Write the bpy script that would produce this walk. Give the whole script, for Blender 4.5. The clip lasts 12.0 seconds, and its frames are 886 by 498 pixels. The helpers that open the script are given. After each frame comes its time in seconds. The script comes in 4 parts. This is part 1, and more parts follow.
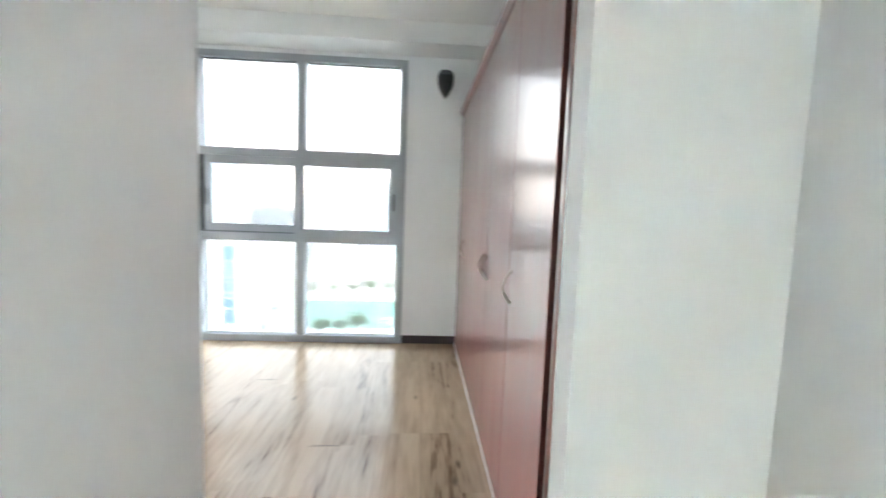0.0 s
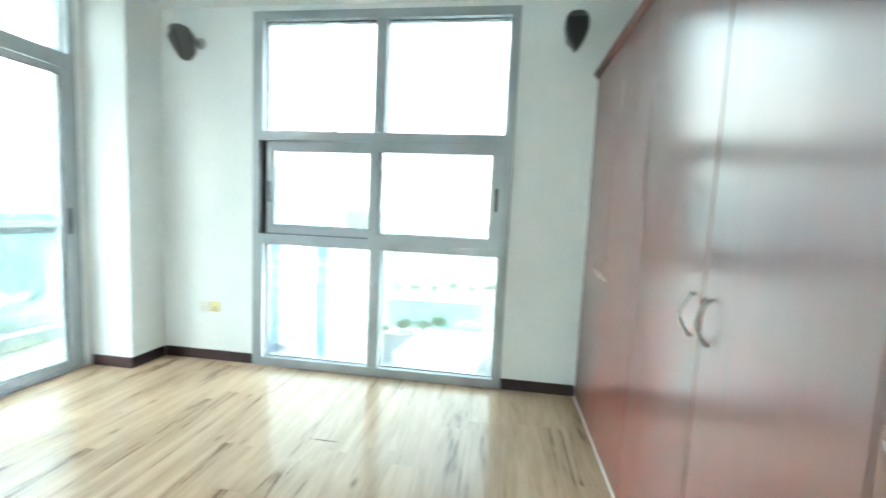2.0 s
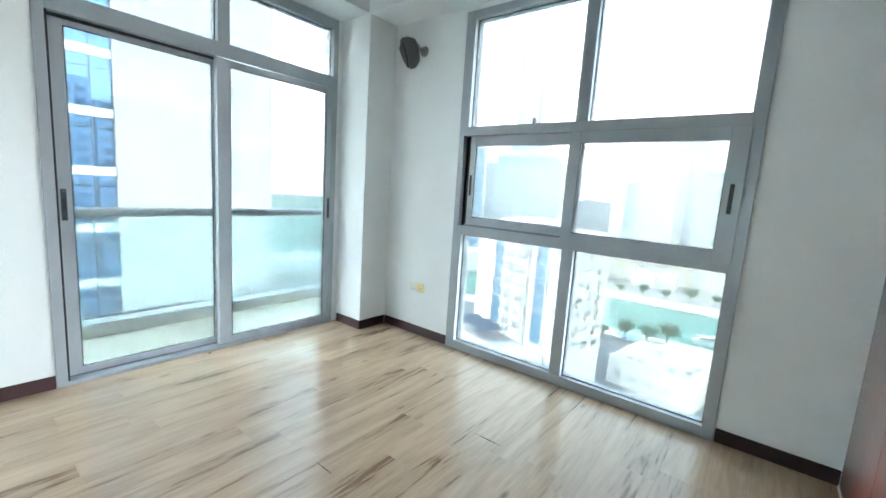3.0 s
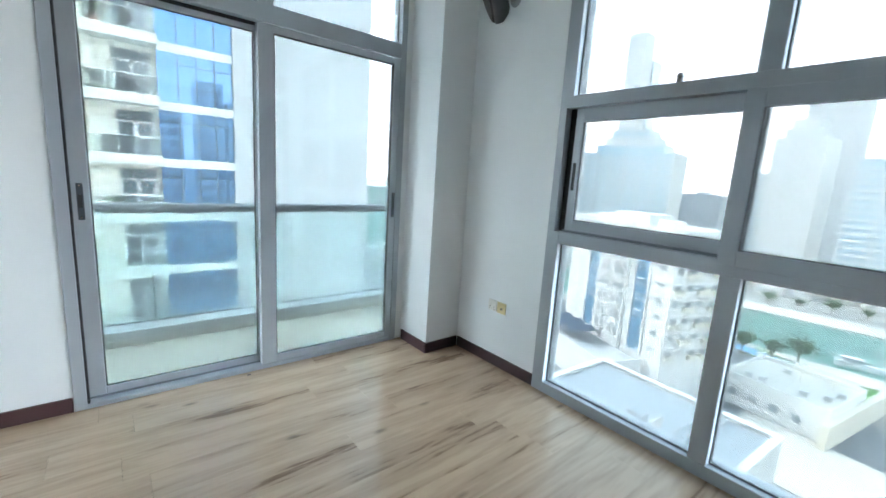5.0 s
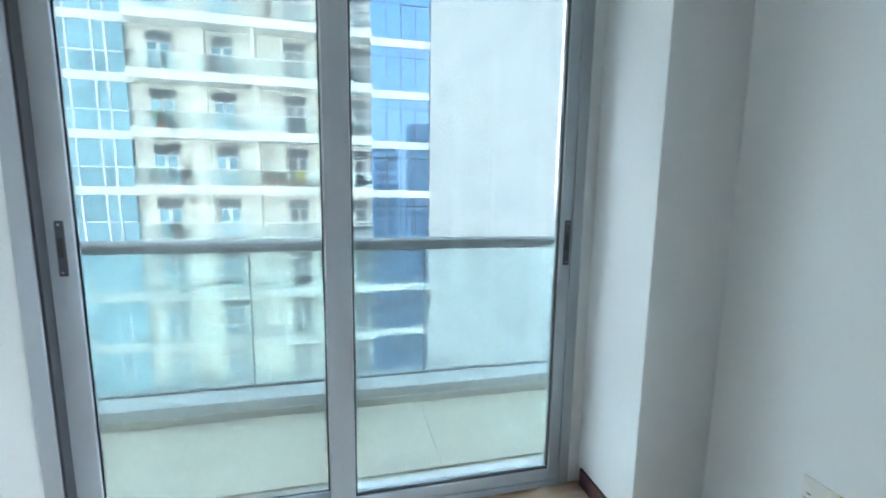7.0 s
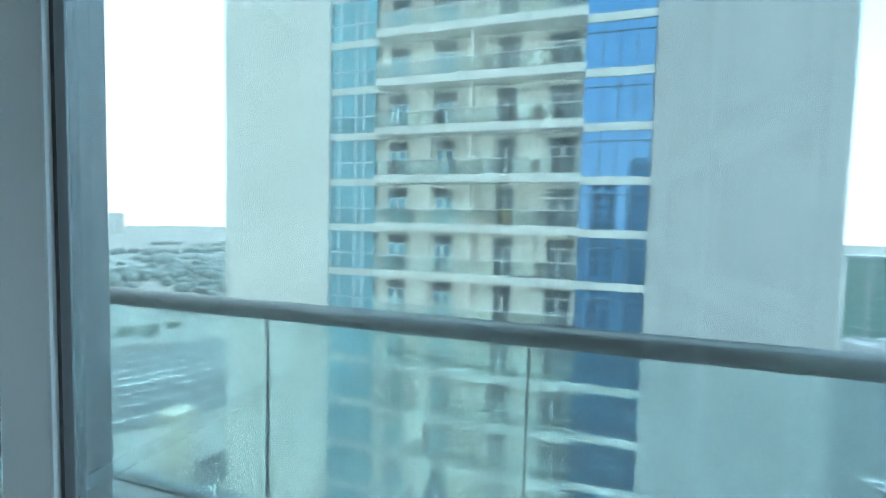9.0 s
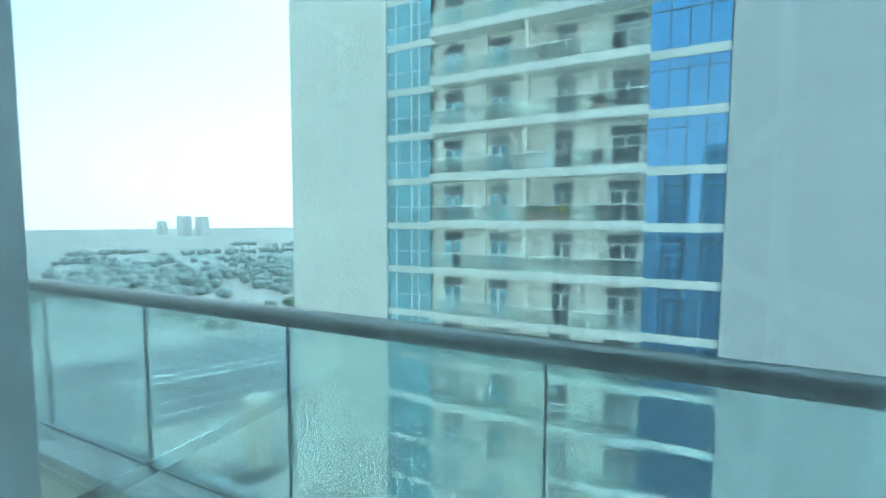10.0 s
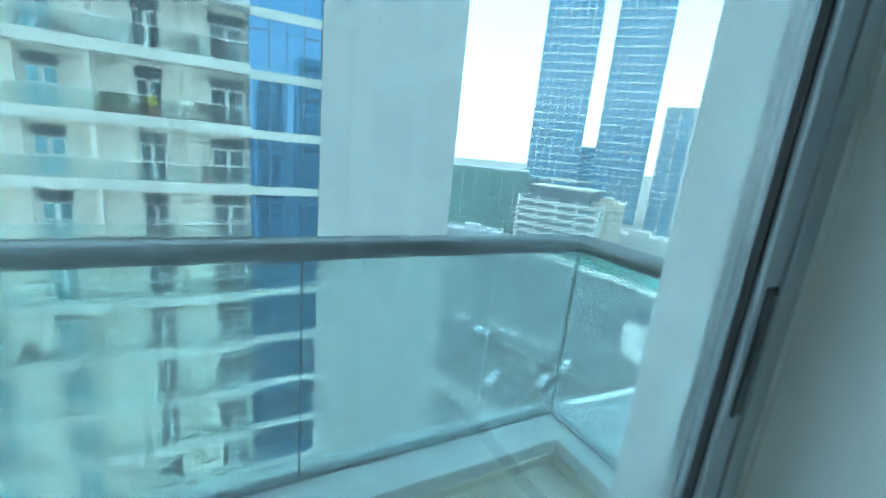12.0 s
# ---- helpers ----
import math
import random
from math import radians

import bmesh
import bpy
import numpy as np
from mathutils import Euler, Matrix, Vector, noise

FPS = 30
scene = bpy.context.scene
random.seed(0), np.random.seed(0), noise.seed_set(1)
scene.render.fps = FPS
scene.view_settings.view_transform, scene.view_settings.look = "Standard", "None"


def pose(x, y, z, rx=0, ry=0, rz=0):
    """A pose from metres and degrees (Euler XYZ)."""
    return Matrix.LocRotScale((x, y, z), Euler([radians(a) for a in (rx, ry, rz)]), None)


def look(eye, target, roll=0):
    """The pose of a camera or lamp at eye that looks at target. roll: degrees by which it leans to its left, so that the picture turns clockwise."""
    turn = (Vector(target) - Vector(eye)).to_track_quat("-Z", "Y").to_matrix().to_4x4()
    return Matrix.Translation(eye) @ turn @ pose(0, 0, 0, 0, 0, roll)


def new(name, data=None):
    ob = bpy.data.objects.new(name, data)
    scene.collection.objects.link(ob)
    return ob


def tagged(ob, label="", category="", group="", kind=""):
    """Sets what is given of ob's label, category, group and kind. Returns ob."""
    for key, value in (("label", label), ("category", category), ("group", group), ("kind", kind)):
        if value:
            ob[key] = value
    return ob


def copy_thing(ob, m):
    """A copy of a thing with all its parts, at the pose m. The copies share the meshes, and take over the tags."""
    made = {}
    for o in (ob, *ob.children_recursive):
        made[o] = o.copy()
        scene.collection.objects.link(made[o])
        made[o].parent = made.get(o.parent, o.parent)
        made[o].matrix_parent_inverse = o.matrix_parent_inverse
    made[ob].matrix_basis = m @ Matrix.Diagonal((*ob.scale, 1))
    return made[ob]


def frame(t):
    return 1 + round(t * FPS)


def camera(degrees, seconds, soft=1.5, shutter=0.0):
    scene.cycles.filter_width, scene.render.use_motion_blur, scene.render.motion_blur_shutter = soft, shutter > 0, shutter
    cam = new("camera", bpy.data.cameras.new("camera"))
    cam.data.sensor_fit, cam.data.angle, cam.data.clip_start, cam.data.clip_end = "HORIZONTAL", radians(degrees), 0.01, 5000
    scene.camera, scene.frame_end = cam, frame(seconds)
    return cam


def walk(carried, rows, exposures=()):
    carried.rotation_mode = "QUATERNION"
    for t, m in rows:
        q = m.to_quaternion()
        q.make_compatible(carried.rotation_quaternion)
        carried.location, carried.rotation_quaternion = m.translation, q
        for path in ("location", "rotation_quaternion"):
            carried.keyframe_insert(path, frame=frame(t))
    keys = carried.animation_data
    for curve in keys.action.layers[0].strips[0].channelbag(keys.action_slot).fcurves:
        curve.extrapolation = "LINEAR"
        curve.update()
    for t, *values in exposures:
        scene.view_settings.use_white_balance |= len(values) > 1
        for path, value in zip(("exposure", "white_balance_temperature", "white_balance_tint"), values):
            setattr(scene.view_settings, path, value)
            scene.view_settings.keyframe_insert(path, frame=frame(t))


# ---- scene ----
cam = camera(94.2, 12.0, shutter=0.4)
PATH = [
    (0, (-0.018, 0.155, 1.365), (0.102, 2.143, 1.189), 2.1),
    (0.5, (-0.104, 0.472, 1.358), (0.492, 2.37, 1.153), 1.1),
    (1, (-0.173, 0.75, 1.322), (0.197, 2.708, 1.152), 4.5),
    (1.5, (-0.195, 1.021, 1.324), (-0.097, 3.009, 1.127), 2.7),
    (2, (-0.227, 1.223, 1.34), (-0.502, 3.196, 1.162), 2.6),
    (2.2, (-0.194, 1.301, 1.365), (-0.775, 3.205, 1.168), 2.8),
    (2.5, (-0.138, 1.388, 1.401), (-1.154, 3.096, 1.172), 3.4),
    (3, (-0.076, 1.466, 1.39), (-1.301, 3.021, 1.107), 3.8),
    (3.2, (-0.083, 1.488, 1.404), (-1.323, 3.022, 1.07), 3.7),
    (4.8, (-0.542, 1.991, 1.388), (-2.026, 3.274, 1.002), 3.0),
    (5, (-0.593, 2.124, 1.396), (-2.119, 3.369, 1.05), 3.6),
    (5.5, (-0.823, 2.336, 1.387), (-2.45, 3.464, 1.102), 3.6),
    (6, (-1.138, 2.58, 1.387), (-2.899, 3.495, 1.143), 2.3),
    (6.5, (-1.474, 2.814, 1.382), (-3.365, 3.425, 1.154), 1.5),
    (6.7, (-1.602, 2.878, 1.365), (-3.51, 3.419, 1.12), 1.0),
    (8.3, (-2.779, 3.339, 1.351), (-4.762, 3.398, 1.096), 2.3),
    (8.5, (-2.874, 3.4, 1.35), (-4.864, 3.408, 1.153), 2.1),
    (9, (-3.083, 3.566, 1.39), (-5.0, 3.013, 1.281), 1.45),
    (9.5, (-3.194, 3.669, 1.417), (-4.987, 2.788, 1.335), 0.8),
    (10, (-3.236, 3.698, 1.422), (-5.055, 2.877, 1.294), 0.2),
    (10.5, (-3.243, 3.616, 1.436), (-5.192, 3.247, 1.169), 1.4),
    (11, (-3.195, 3.435, 1.439), (-5.151, 3.79, 1.214), 3.1),
    (11.5, (-3.232, 3.302, 1.425), (-5.045, 4.104, 1.151), 5.05),
    (12, (-3.167, 3.244, 1.38), (-4.877, 4.17, 0.912), 5.7),
]
EXPOSURES = [
    (0.0, 5.85, 6800, 15), (0.5, 5.82, 6650, 13), (1.0, 5.7, 6350, 7), (1.5, 6.0, 6400, 5), (2.1, 6.1, 6350, -3), (2.6, 5.75, 6250, 4), (3.2, 5.3, 6100, 5),
    (5.0, 4.95, 6000, 7), (6.5, 4.88, 5850, 5), (8.4, 4.58, 5550, -5), (8.9, 4.12, 5300, -11), (9.2, 3.97, 5200, -13), (10.0, 3.92, 5000, -22), (10.6, 4.0, 4620, -28), (11.2, 3.98, 4680, -25), (12.0, 4.1, 4900, -20),
]
walk(cam, [(t, look(eye, target, roll)) for t, eye, target, roll in PATH], EXPOSURES)

# ---- light: hazy daylight ----
SUN_ELEV, SUN_AZ = 48.0, 240.0     # degrees; azimuth clockwise from +y
world = bpy.data.worlds.new("sky")
scene.world = world
world.use_nodes = True
wn = world.node_tree
wn.nodes.clear()
sky = wn.nodes.new("ShaderNodeTexSky")
sky.sky_type = "NISHITA"
sky.sun_disc = False
sky.sun_elevation, sky.sun_rotation = radians(SUN_ELEV), radians(SUN_AZ)
sky.air_density, sky.dust_density, sky.ozone_density = 1.0, 6.0, 1.0
haze = wn.nodes.new("ShaderNodeMixRGB")
haze.inputs[0].default_value = 0.6
place = wn.nodes.new("ShaderNodeTexCoord")
height = wn.nodes.new("ShaderNodeSeparateXYZ")
wn.links.new(place.outputs["Generated"], height.inputs[0])
air = wn.nodes.new("ShaderNodeValToRGB")        # dusty warm air low down, clearer blue above
air.color_ramp.interpolation = "EASE"
air.color_ramp.elements[0].position, air.color_ramp.elements[0].color = 0.0, (1.0, 0.93, 0.88, 1)
air.color_ramp.elements[1].position, air.color_ramp.elements[1].color = 0.55, (0.62, 0.79, 0.90, 1)
wn.links.new(height.outputs["Z"], air.inputs[0])
glow = wn.nodes.new("ShaderNodeVectorMath")
glow.operation = "SCALE"
glow.inputs["Scale"].default_value = 34.0
wn.links.new(air.outputs[0], glow.inputs[0])
wn.links.new(glow.outputs[0], haze.inputs[2])
wn.links.new(sky.outputs[0], haze.inputs[1])
back = wn.nodes.new("ShaderNodeBackground")
back.inputs[1].default_value = 0.13
wout = wn.nodes.new("ShaderNodeOutputWorld")
wn.links.new(haze.outputs[0], back.inputs[0])
wn.links.new(back.outputs[0], wout.inputs[0])
sun_data = bpy.data.lights.new("sun", "SUN")
sun_data.energy, sun_data.angle, sun_data.color = 1.8, radians(8), (1.0, 0.95, 0.87)
sun = new("sun", sun_data)
_az, _el = radians(SUN_AZ), radians(SUN_ELEV)
sun.matrix_world = look((0, 0, 0), (-math.sin(_az) * math.cos(_el), -math.cos(_az) * math.cos(_el), -math.sin(_el)))


# ---- materials ----
def mat(name, color, rough=0.6, metal=0.0, var=0.08, scale=6.0, bump=0.0, bump_scale=60.0, spec=0.5, stretch=(1, 1, 1), per_object=0.0, coat=0.0, rvar=0.06):
    """Procedural surface: base colour varied at two scales, fine relief, roughness variation."""
    m = bpy.data.materials.new(name)
    m.use_nodes = True
    nt = m.node_tree
    N, L = nt.nodes, nt.links
    b = N["Principled BSDF"]
    b.inputs["Metallic"].default_value = metal
    b.inputs["Specular IOR Level"].default_value = spec
    b.inputs["Coat Weight"].default_value = coat
    b.inputs["Coat Roughness"].default_value = 0.2
    co = N.new("ShaderNodeTexCoord")
    mp = N.new("ShaderNodeMapping")
    mp.inputs["Scale"].default_value = stretch
    L.new(co.outputs["Object"], mp.inputs[0])
    n1 = N.new("ShaderNodeTexNoise")
    n1.inputs["Scale"].default_value, n1.inputs["Detail"].default_value = scale, 4
    n2 = N.new("ShaderNodeTexNoise")
    n2.inputs["Scale"].default_value, n2.inputs["Detail"].default_value = scale * 0.13, 3
    L.new(mp.outputs[0], n1.inputs[0])
    L.new(mp.outputs[0], n2.inputs[0])
    add = N.new("ShaderNodeMath")
    add.operation = "ADD"
    L.new(n1.outputs["Fac"], add.inputs[0])
    L.new(n2.outputs["Fac"], add.inputs[1])
    last = add
    if per_object:
        oi = N.new("ShaderNodeObjectInfo")
        ma = N.new("ShaderNodeMath")
        ma.operation = "MULTIPLY_ADD"
        ma.inputs[1].default_value = per_object
        L.new(oi.outputs["Random"], ma.inputs[0])
        L.new(add.outputs[0], ma.inputs[2])
        last = ma
    rg = N.new("ShaderNodeMapRange")
    rg.inputs["From Min"].default_value, rg.inputs["From Max"].default_value = 0.6, 1.4 + per_object
    rg.inputs["To Min"].default_value, rg.inputs["To Max"].default_value = 1 - var, 1 + var
    L.new(last.outputs[0], rg.inputs["Value"])
    mul = N.new("ShaderNodeVectorMath")
    mul.operation = "SCALE"
    mul.inputs[0].default_value = color
    L.new(rg.outputs[0], mul.inputs["Scale"])
    L.new(mul.outputs[0], b.inputs["Base Color"])
    rr = N.new("ShaderNodeMapRange")
    rr.inputs["From Min"].default_value, rr.inputs["From Max"].default_value = 0.3, 0.7
    rr.inputs["To Min"].default_value, rr.inputs["To Max"].default_value = max(0.01, rough - rvar), min(1, rough + rvar)
    L.new(n1.outputs["Fac"], rr.inputs["Value"])
    L.new(rr.outputs[0], b.inputs["Roughness"])
    if bump:
        n3 = N.new("ShaderNodeTexNoise")
        n3.inputs["Scale"].default_value, n3.inputs["Detail"].default_value = bump_scale, 3
        L.new(mp.outputs[0], n3.inputs[0])
        bp = N.new("ShaderNodeBump")
        bp.inputs["Strength"].default_value, bp.inputs["Distance"].default_value = bump, 0.002
        L.new(n3.outputs["Fac"], bp.inputs["Height"])
        L.new(bp.outputs[0], b.inputs["Normal"])
    return m


def glass_mat(name, tint, gloss=0.9, rough=0.0, base=0.0, haze_dust=0.0, film=(0.8, 0.84, 0.85)):
    """Sheet glass: tinted, clear through, glossier at a slant, with a pale scattering film for outdoor haze and dusty
    panes.
    """
    m = bpy.data.materials.new(name)
    m.use_nodes = True
    nt = m.node_tree
    N, L = nt.nodes, nt.links
    N.clear()
    tr = N.new("ShaderNodeBsdfTransparent")
    tr.inputs[0].default_value = (*tint, 1)
    gl = N.new("ShaderNodeBsdfGlossy")
    gl.inputs["Color"].default_value = (gloss, gloss, gloss, 1)
    gl.inputs["Roughness"].default_value = rough
    fr = N.new("ShaderNodeLayerWeight")
    fr.inputs[0].default_value = 0.5
    pw = N.new("ShaderNodeMath")
    pw.operation = "POWER"
    pw.inputs[1].default_value = 4.0
    L.new(fr.outputs["Facing"], pw.inputs[0])
    ad = N.new("ShaderNodeMath")
    ad.operation = "MULTIPLY_ADD"
    ad.inputs[1].default_value, ad.inputs[2].default_value = 0.5, 0.007 + base
    ad.use_clamp = True
    mix = N.new("ShaderNodeMixShader")
    out = N.new("ShaderNodeOutputMaterial")
    L.new(pw.outputs[0], ad.inputs[0])
    L.new(ad.outputs[0], mix.inputs[0])
    body = tr
    if haze_dust:
        tl = N.new("ShaderNodeBsdfTranslucent")
        tl.inputs[0].default_value = (*film, 1)
        co = N.new("ShaderNodeTexCoord")
        ns = N.new("ShaderNodeTexNoise")
        ns.inputs["Scale"].default_value, ns.inputs["Detail"].default_value = 2.2, 5
        L.new(co.outputs["Object"], ns.inputs[0])
        mr = N.new("ShaderNodeMapRange")
        mr.inputs["From Min"].default_value, mr.inputs["From Max"].default_value = 0.3, 0.7
        mr.inputs["To Min"].default_value, mr.inputs["To Max"].default_value = haze_dust * 0.8, haze_dust * 1.2
        L.new(ns.outputs["Fac"], mr.inputs["Value"])
        body = N.new("ShaderNodeMixShader")
        L.new(mr.outputs[0], body.inputs[0])
        L.new(tr.outputs[0], body.inputs[1])
        L.new(tl.outputs[0], body.inputs[2])
    L.new(body.outputs[0], mix.inputs[1])
    L.new(gl.outputs[0], mix.inputs[2])
    L.new(mix.outputs[0], out.inputs[0])
    return m


def wood_mat(name, dark, light, rough, grain=(14, 1.1, 14), knots=True, coat=0.0, axis_scale=1.0, per_object=True, bump=0.15, coat_ior=1.5):
    """Wood: grain streaks along local y, wandering figure, knots, tone by piece."""
    m = bpy.data.materials.new(name)
    m.use_nodes = True
    nt = m.node_tree
    N, L = nt.nodes, nt.links
    b = N["Principled BSDF"]
    b.inputs["Coat IOR"].default_value = coat_ior
    b.inputs["Coat Weight"].default_value = coat
    b.inputs["Coat Roughness"].default_value = 0.2
    co = N.new("ShaderNodeTexCoord")
    oi = N.new("ShaderNodeObjectInfo")
    off = N.new("ShaderNodeVectorMath")
    off.operation = "MULTIPLY_ADD"
    off.inputs[1].default_value = (7.3, 11.7, 3.1)
    cmb = N.new("ShaderNodeCombineXYZ")
    for k in range(3):
        L.new(oi.outputs["Random"], cmb.inputs[k])
    L.new(cmb.outputs[0], off.inputs[0])
    L.new(co.outputs["Object"], off.inputs[2])
    mp = N.new("ShaderNodeMapping")
    mp.inputs["Scale"].default_value = grain
    L.new(off.outputs[0], mp.inputs[0])
    n1 = N.new("ShaderNodeTexNoise")
    n1.inputs["Scale"].default_value, n1.inputs["Detail"].default_value, n1.inputs["Distortion"].default_value = 1.0, 8, 0.8
    L.new(mp.outputs[0], n1.inputs[0])
    mp2 = N.new("ShaderNodeMapping")
    mp2.inputs["Scale"].default_value = tuple(g * 6 for g in grain)
    L.new(off.outputs[0], mp2.inputs[0])
    n2 = N.new("ShaderNodeTexNoise")
    n2.inputs["Scale"].default_value, n2.inputs["Detail"].default_value = 1.0, 5
    L.new(mp2.outputs[0], n2.inputs[0])
    mix = N.new("ShaderNodeMath")
    mix.operation = "MULTIPLY_ADD"
    mix.inputs[1].default_value = 0.5
    L.new(n2.outputs["Fac"], mix.inputs[0])
    L.new(n1.outputs["Fac"], mix.inputs[2])
    last = mix
    if per_object:
        mo = N.new("ShaderNodeMath")
        mo.operation = "MULTIPLY_ADD"
        mo.inputs[1].default_value = 0.09
        L.new(oi.outputs["Random"], mo.inputs[0])
        L.new(mix.outputs[0], mo.inputs[2])
        last = mo
    ramp = N.new("ShaderNodeValToRGB")
    e = ramp.color_ramp.elements
    e[0].position, e[0].color = 0.56, (*dark, 1)
    e[1].position, e[1].color = 0.93, (*light, 1)
    mid = ramp.color_ramp.elements.new(0.67)
    mid.color = (*[(a * 0.35 + c * 0.65) for a, c in zip(dark, light)], 1)
    L.new(last.outputs[0], ramp.inputs[0])
    col = ramp.outputs[0]
    if knots:
        mk = N.new("ShaderNodeMapping")
        mk.inputs["Scale"].default_value = (6.5, 2.6, 6.5)
        L.new(off.outputs[0], mk.inputs[0])
        vo = N.new("ShaderNodeTexVoronoi")
        vo.inputs["Scale"].default_value = 1.0
        L.new(mk.outputs[0], vo.inputs[0])
        kr = N.new("ShaderNodeValToRGB")
        kr.color_ramp.elements[0].position, kr.color_ramp.elements[0].color = 0.03, (0.35, 0.35, 0.35, 1)
        kr.color_ramp.elements[1].position, kr.color_ramp.elements[1].color = 0.14, (1, 1, 1, 1)
        L.new(vo.outputs["Distance"], kr.inputs[0])
        mm = N.new("ShaderNodeMixRGB")
        mm.blend_type = "MULTIPLY"
        mm.inputs[0].default_value = 0.8
        L.new(col, mm.inputs[1])
        L.new(kr.outputs[0], mm.inputs[2])
        col = mm.outputs[0]
    L.new(col, b.inputs["Base Color"])
    rr = N.new("ShaderNodeMapRange")
    rr.inputs["To Min"].default_value, rr.inputs["To Max"].default_value = rough - 0.07, rough + 0.09
    L.new(n1.outputs["Fac"], rr.inputs["Value"])
    L.new(rr.outputs[0], b.inputs["Roughness"])
    bp = N.new("ShaderNodeBump")
    bp.inputs["Strength"].default_value, bp.inputs["Distance"].default_value = bump, 0.001
    L.new(mix.outputs[0], bp.inputs["Height"])
    L.new(bp.outputs[0], b.inputs["Normal"])
    return m


M_WALL = mat("wall_paint", (0.835, 0.86, 0.865), 0.55, var=0.025, scale=3, bump=0.12, bump_scale=90)
M_CEIL = mat("ceiling_paint", (0.85, 0.86, 0.85), 0.8, var=0.02, scale=3, bump=0.05)
M_FLOOR = wood_mat("oak_laminate", (0.19, 0.118, 0.072), (0.53, 0.39, 0.268), 0.2, grain=(9.5, 0.85, 9.5), bump=0.05, coat=0.0)
M_SUB = mat("floor_joint", (0.06, 0.045, 0.03), 0.9)
M_CHERRY = wood_mat("cherry_veneer", (0.08, 0.013, 0.009), (0.122, 0.025, 0.017), 0.3, grain=(5, 5, 0.5), knots=False, per_object=False, bump=0.0, coat=1.0, coat_ior=2.4)
M_CHERRY_D = wood_mat("cherry_dark", (0.055, 0.012, 0.01), (0.12, 0.03, 0.02), 0.3, grain=(9, 9, 0.7), knots=False, per_object=False, bump=0.05)
M_SKIRT = mat("skirting_lacquer", (0.03, 0.013, 0.014), 0.35, var=0.2, scale=9)
M_GAP = mat("dark_gap", (0.02, 0.014, 0.013), 0.9)
M_ALU = mat("grey_aluminium", (0.36, 0.39, 0.42), 0.36, metal=0.3, var=0.05, scale=5)
M_ALU_D = mat("grey_track", (0.16, 0.18, 0.2), 0.45, metal=0.3, var=0.08)
M_PLATE = mat("dark_pull_plate", (0.05, 0.06, 0.07), 0.4, metal=0.3, var=0.1)
M_RUBBER = mat("black_rubber", (0.012, 0.012, 0.014), 0.6)
M_STEEL = mat("brushed_steel", (0.17, 0.18, 0.185), 0.34, metal=1.0, var=0.1, scale=12, stretch=(1, 0.1, 1))
M_CHROME = mat("satin_nickel", (0.38, 0.35, 0.31), 0.25, metal=1.0)
M_BLACK = mat("black_plastic", (0.015, 0.015, 0.017), 0.35)
M_DARKG = mat("dark_grey_plastic", (0.09, 0.092, 0.096), 0.4)
M_GREYP = mat("grey_plastic", (0.35, 0.35, 0.36), 0.4)
M_WHITEP = mat("white_plastic", (0.78, 0.77, 0.72), 0.35)
M_YELLOWP = mat("yellowed_plastic", (0.72, 0.62, 0.33), 0.35)
M_CREAM = mat("cream_tile", (0.50, 0.46, 0.36), 0.35, var=0.06, scale=4)
M_GROUT = mat("grout", (0.42, 0.39, 0.31), 0.8)
M_CURB = mat("balcony_curb_paint", (0.50, 0.52, 0.51), 0.6, var=0.08, scale=3)
# scattering film in these panes stands in for the haze and glare outdoors
M_GLASS = glass_mat("window_glass", (0.16, 0.163, 0.163), haze_dust=0.003)
M_DGLASS = glass_mat("door_glass", (0.185, 0.191, 0.193), base=0.0, haze_dust=0.006)
M_BGLASS = glass_mat("balustrade_glass", (0.86, 0.94, 0.935), base=0.008, haze_dust=0.03, film=(0.76, 0.84, 0.83))
M_TGLASS = glass_mat("clear_balcony_glass", (0.93, 0.96, 0.96), base=0.012)
M_FACADE = mat("facade_paint", (0.72, 0.72, 0.68), 0.7, var=0.04, scale=0.6)


# ---- mesh helpers ----
def box(bm, x0, x1, y0, y1, z0, z1, bevel=0.0):
    n0 = set(bm.edges)
    r = bmesh.ops.create_cube(bm, size=1.0, matrix=Matrix.Translation(((x0 + x1) / 2, (y0 + y1) / 2, (z0 + z1) / 2)) @ Matrix.Diagonal((x1 - x0, y1 - y0, z1 - z0, 1)))
    if bevel:
        bmesh.ops.bevel(bm, geom=[e for e in bm.edges if e not in n0], offset=bevel, segments=2, affect="EDGES", profile=0.5)
    return r["verts"]


def mesh_of(bm, name, material, smooth=False):
    me = bpy.data.meshes.new(name)
    bm.to_mesh(me)
    bm.free()
    me.materials.append(material)
    if smooth:
        me.polygons.foreach_set("use_smooth", [True] * len(me.polygons))
    return me


def part(name, bm, material, parent=None, label="", smooth=False):
    ob = new(name, mesh_of(bm, name, material, smooth))
    if parent is not None:
        ob.parent = parent
    if label:
        ob["label"] = label
    return ob


def boxpart(name, dims, material, parent=None, label="", bevel=0.0):
    bm = bmesh.new()
    box(bm, *dims, bevel=bevel)
    return part(name, bm, material, parent, label)


def boxes(name, dims_list, material, parent=None, label="", bevel=0.0):
    bm = bmesh.new()
    for d in dims_list:
        box(bm, *d, bevel=bevel)
    return part(name, bm, material, parent, label)


def thing(name, at, label, category, group="", kind=""):
    ob = new(name)
    ob.location = at
    ob.empty_display_size = 0.1
    return tagged(ob, label, category, group, kind)


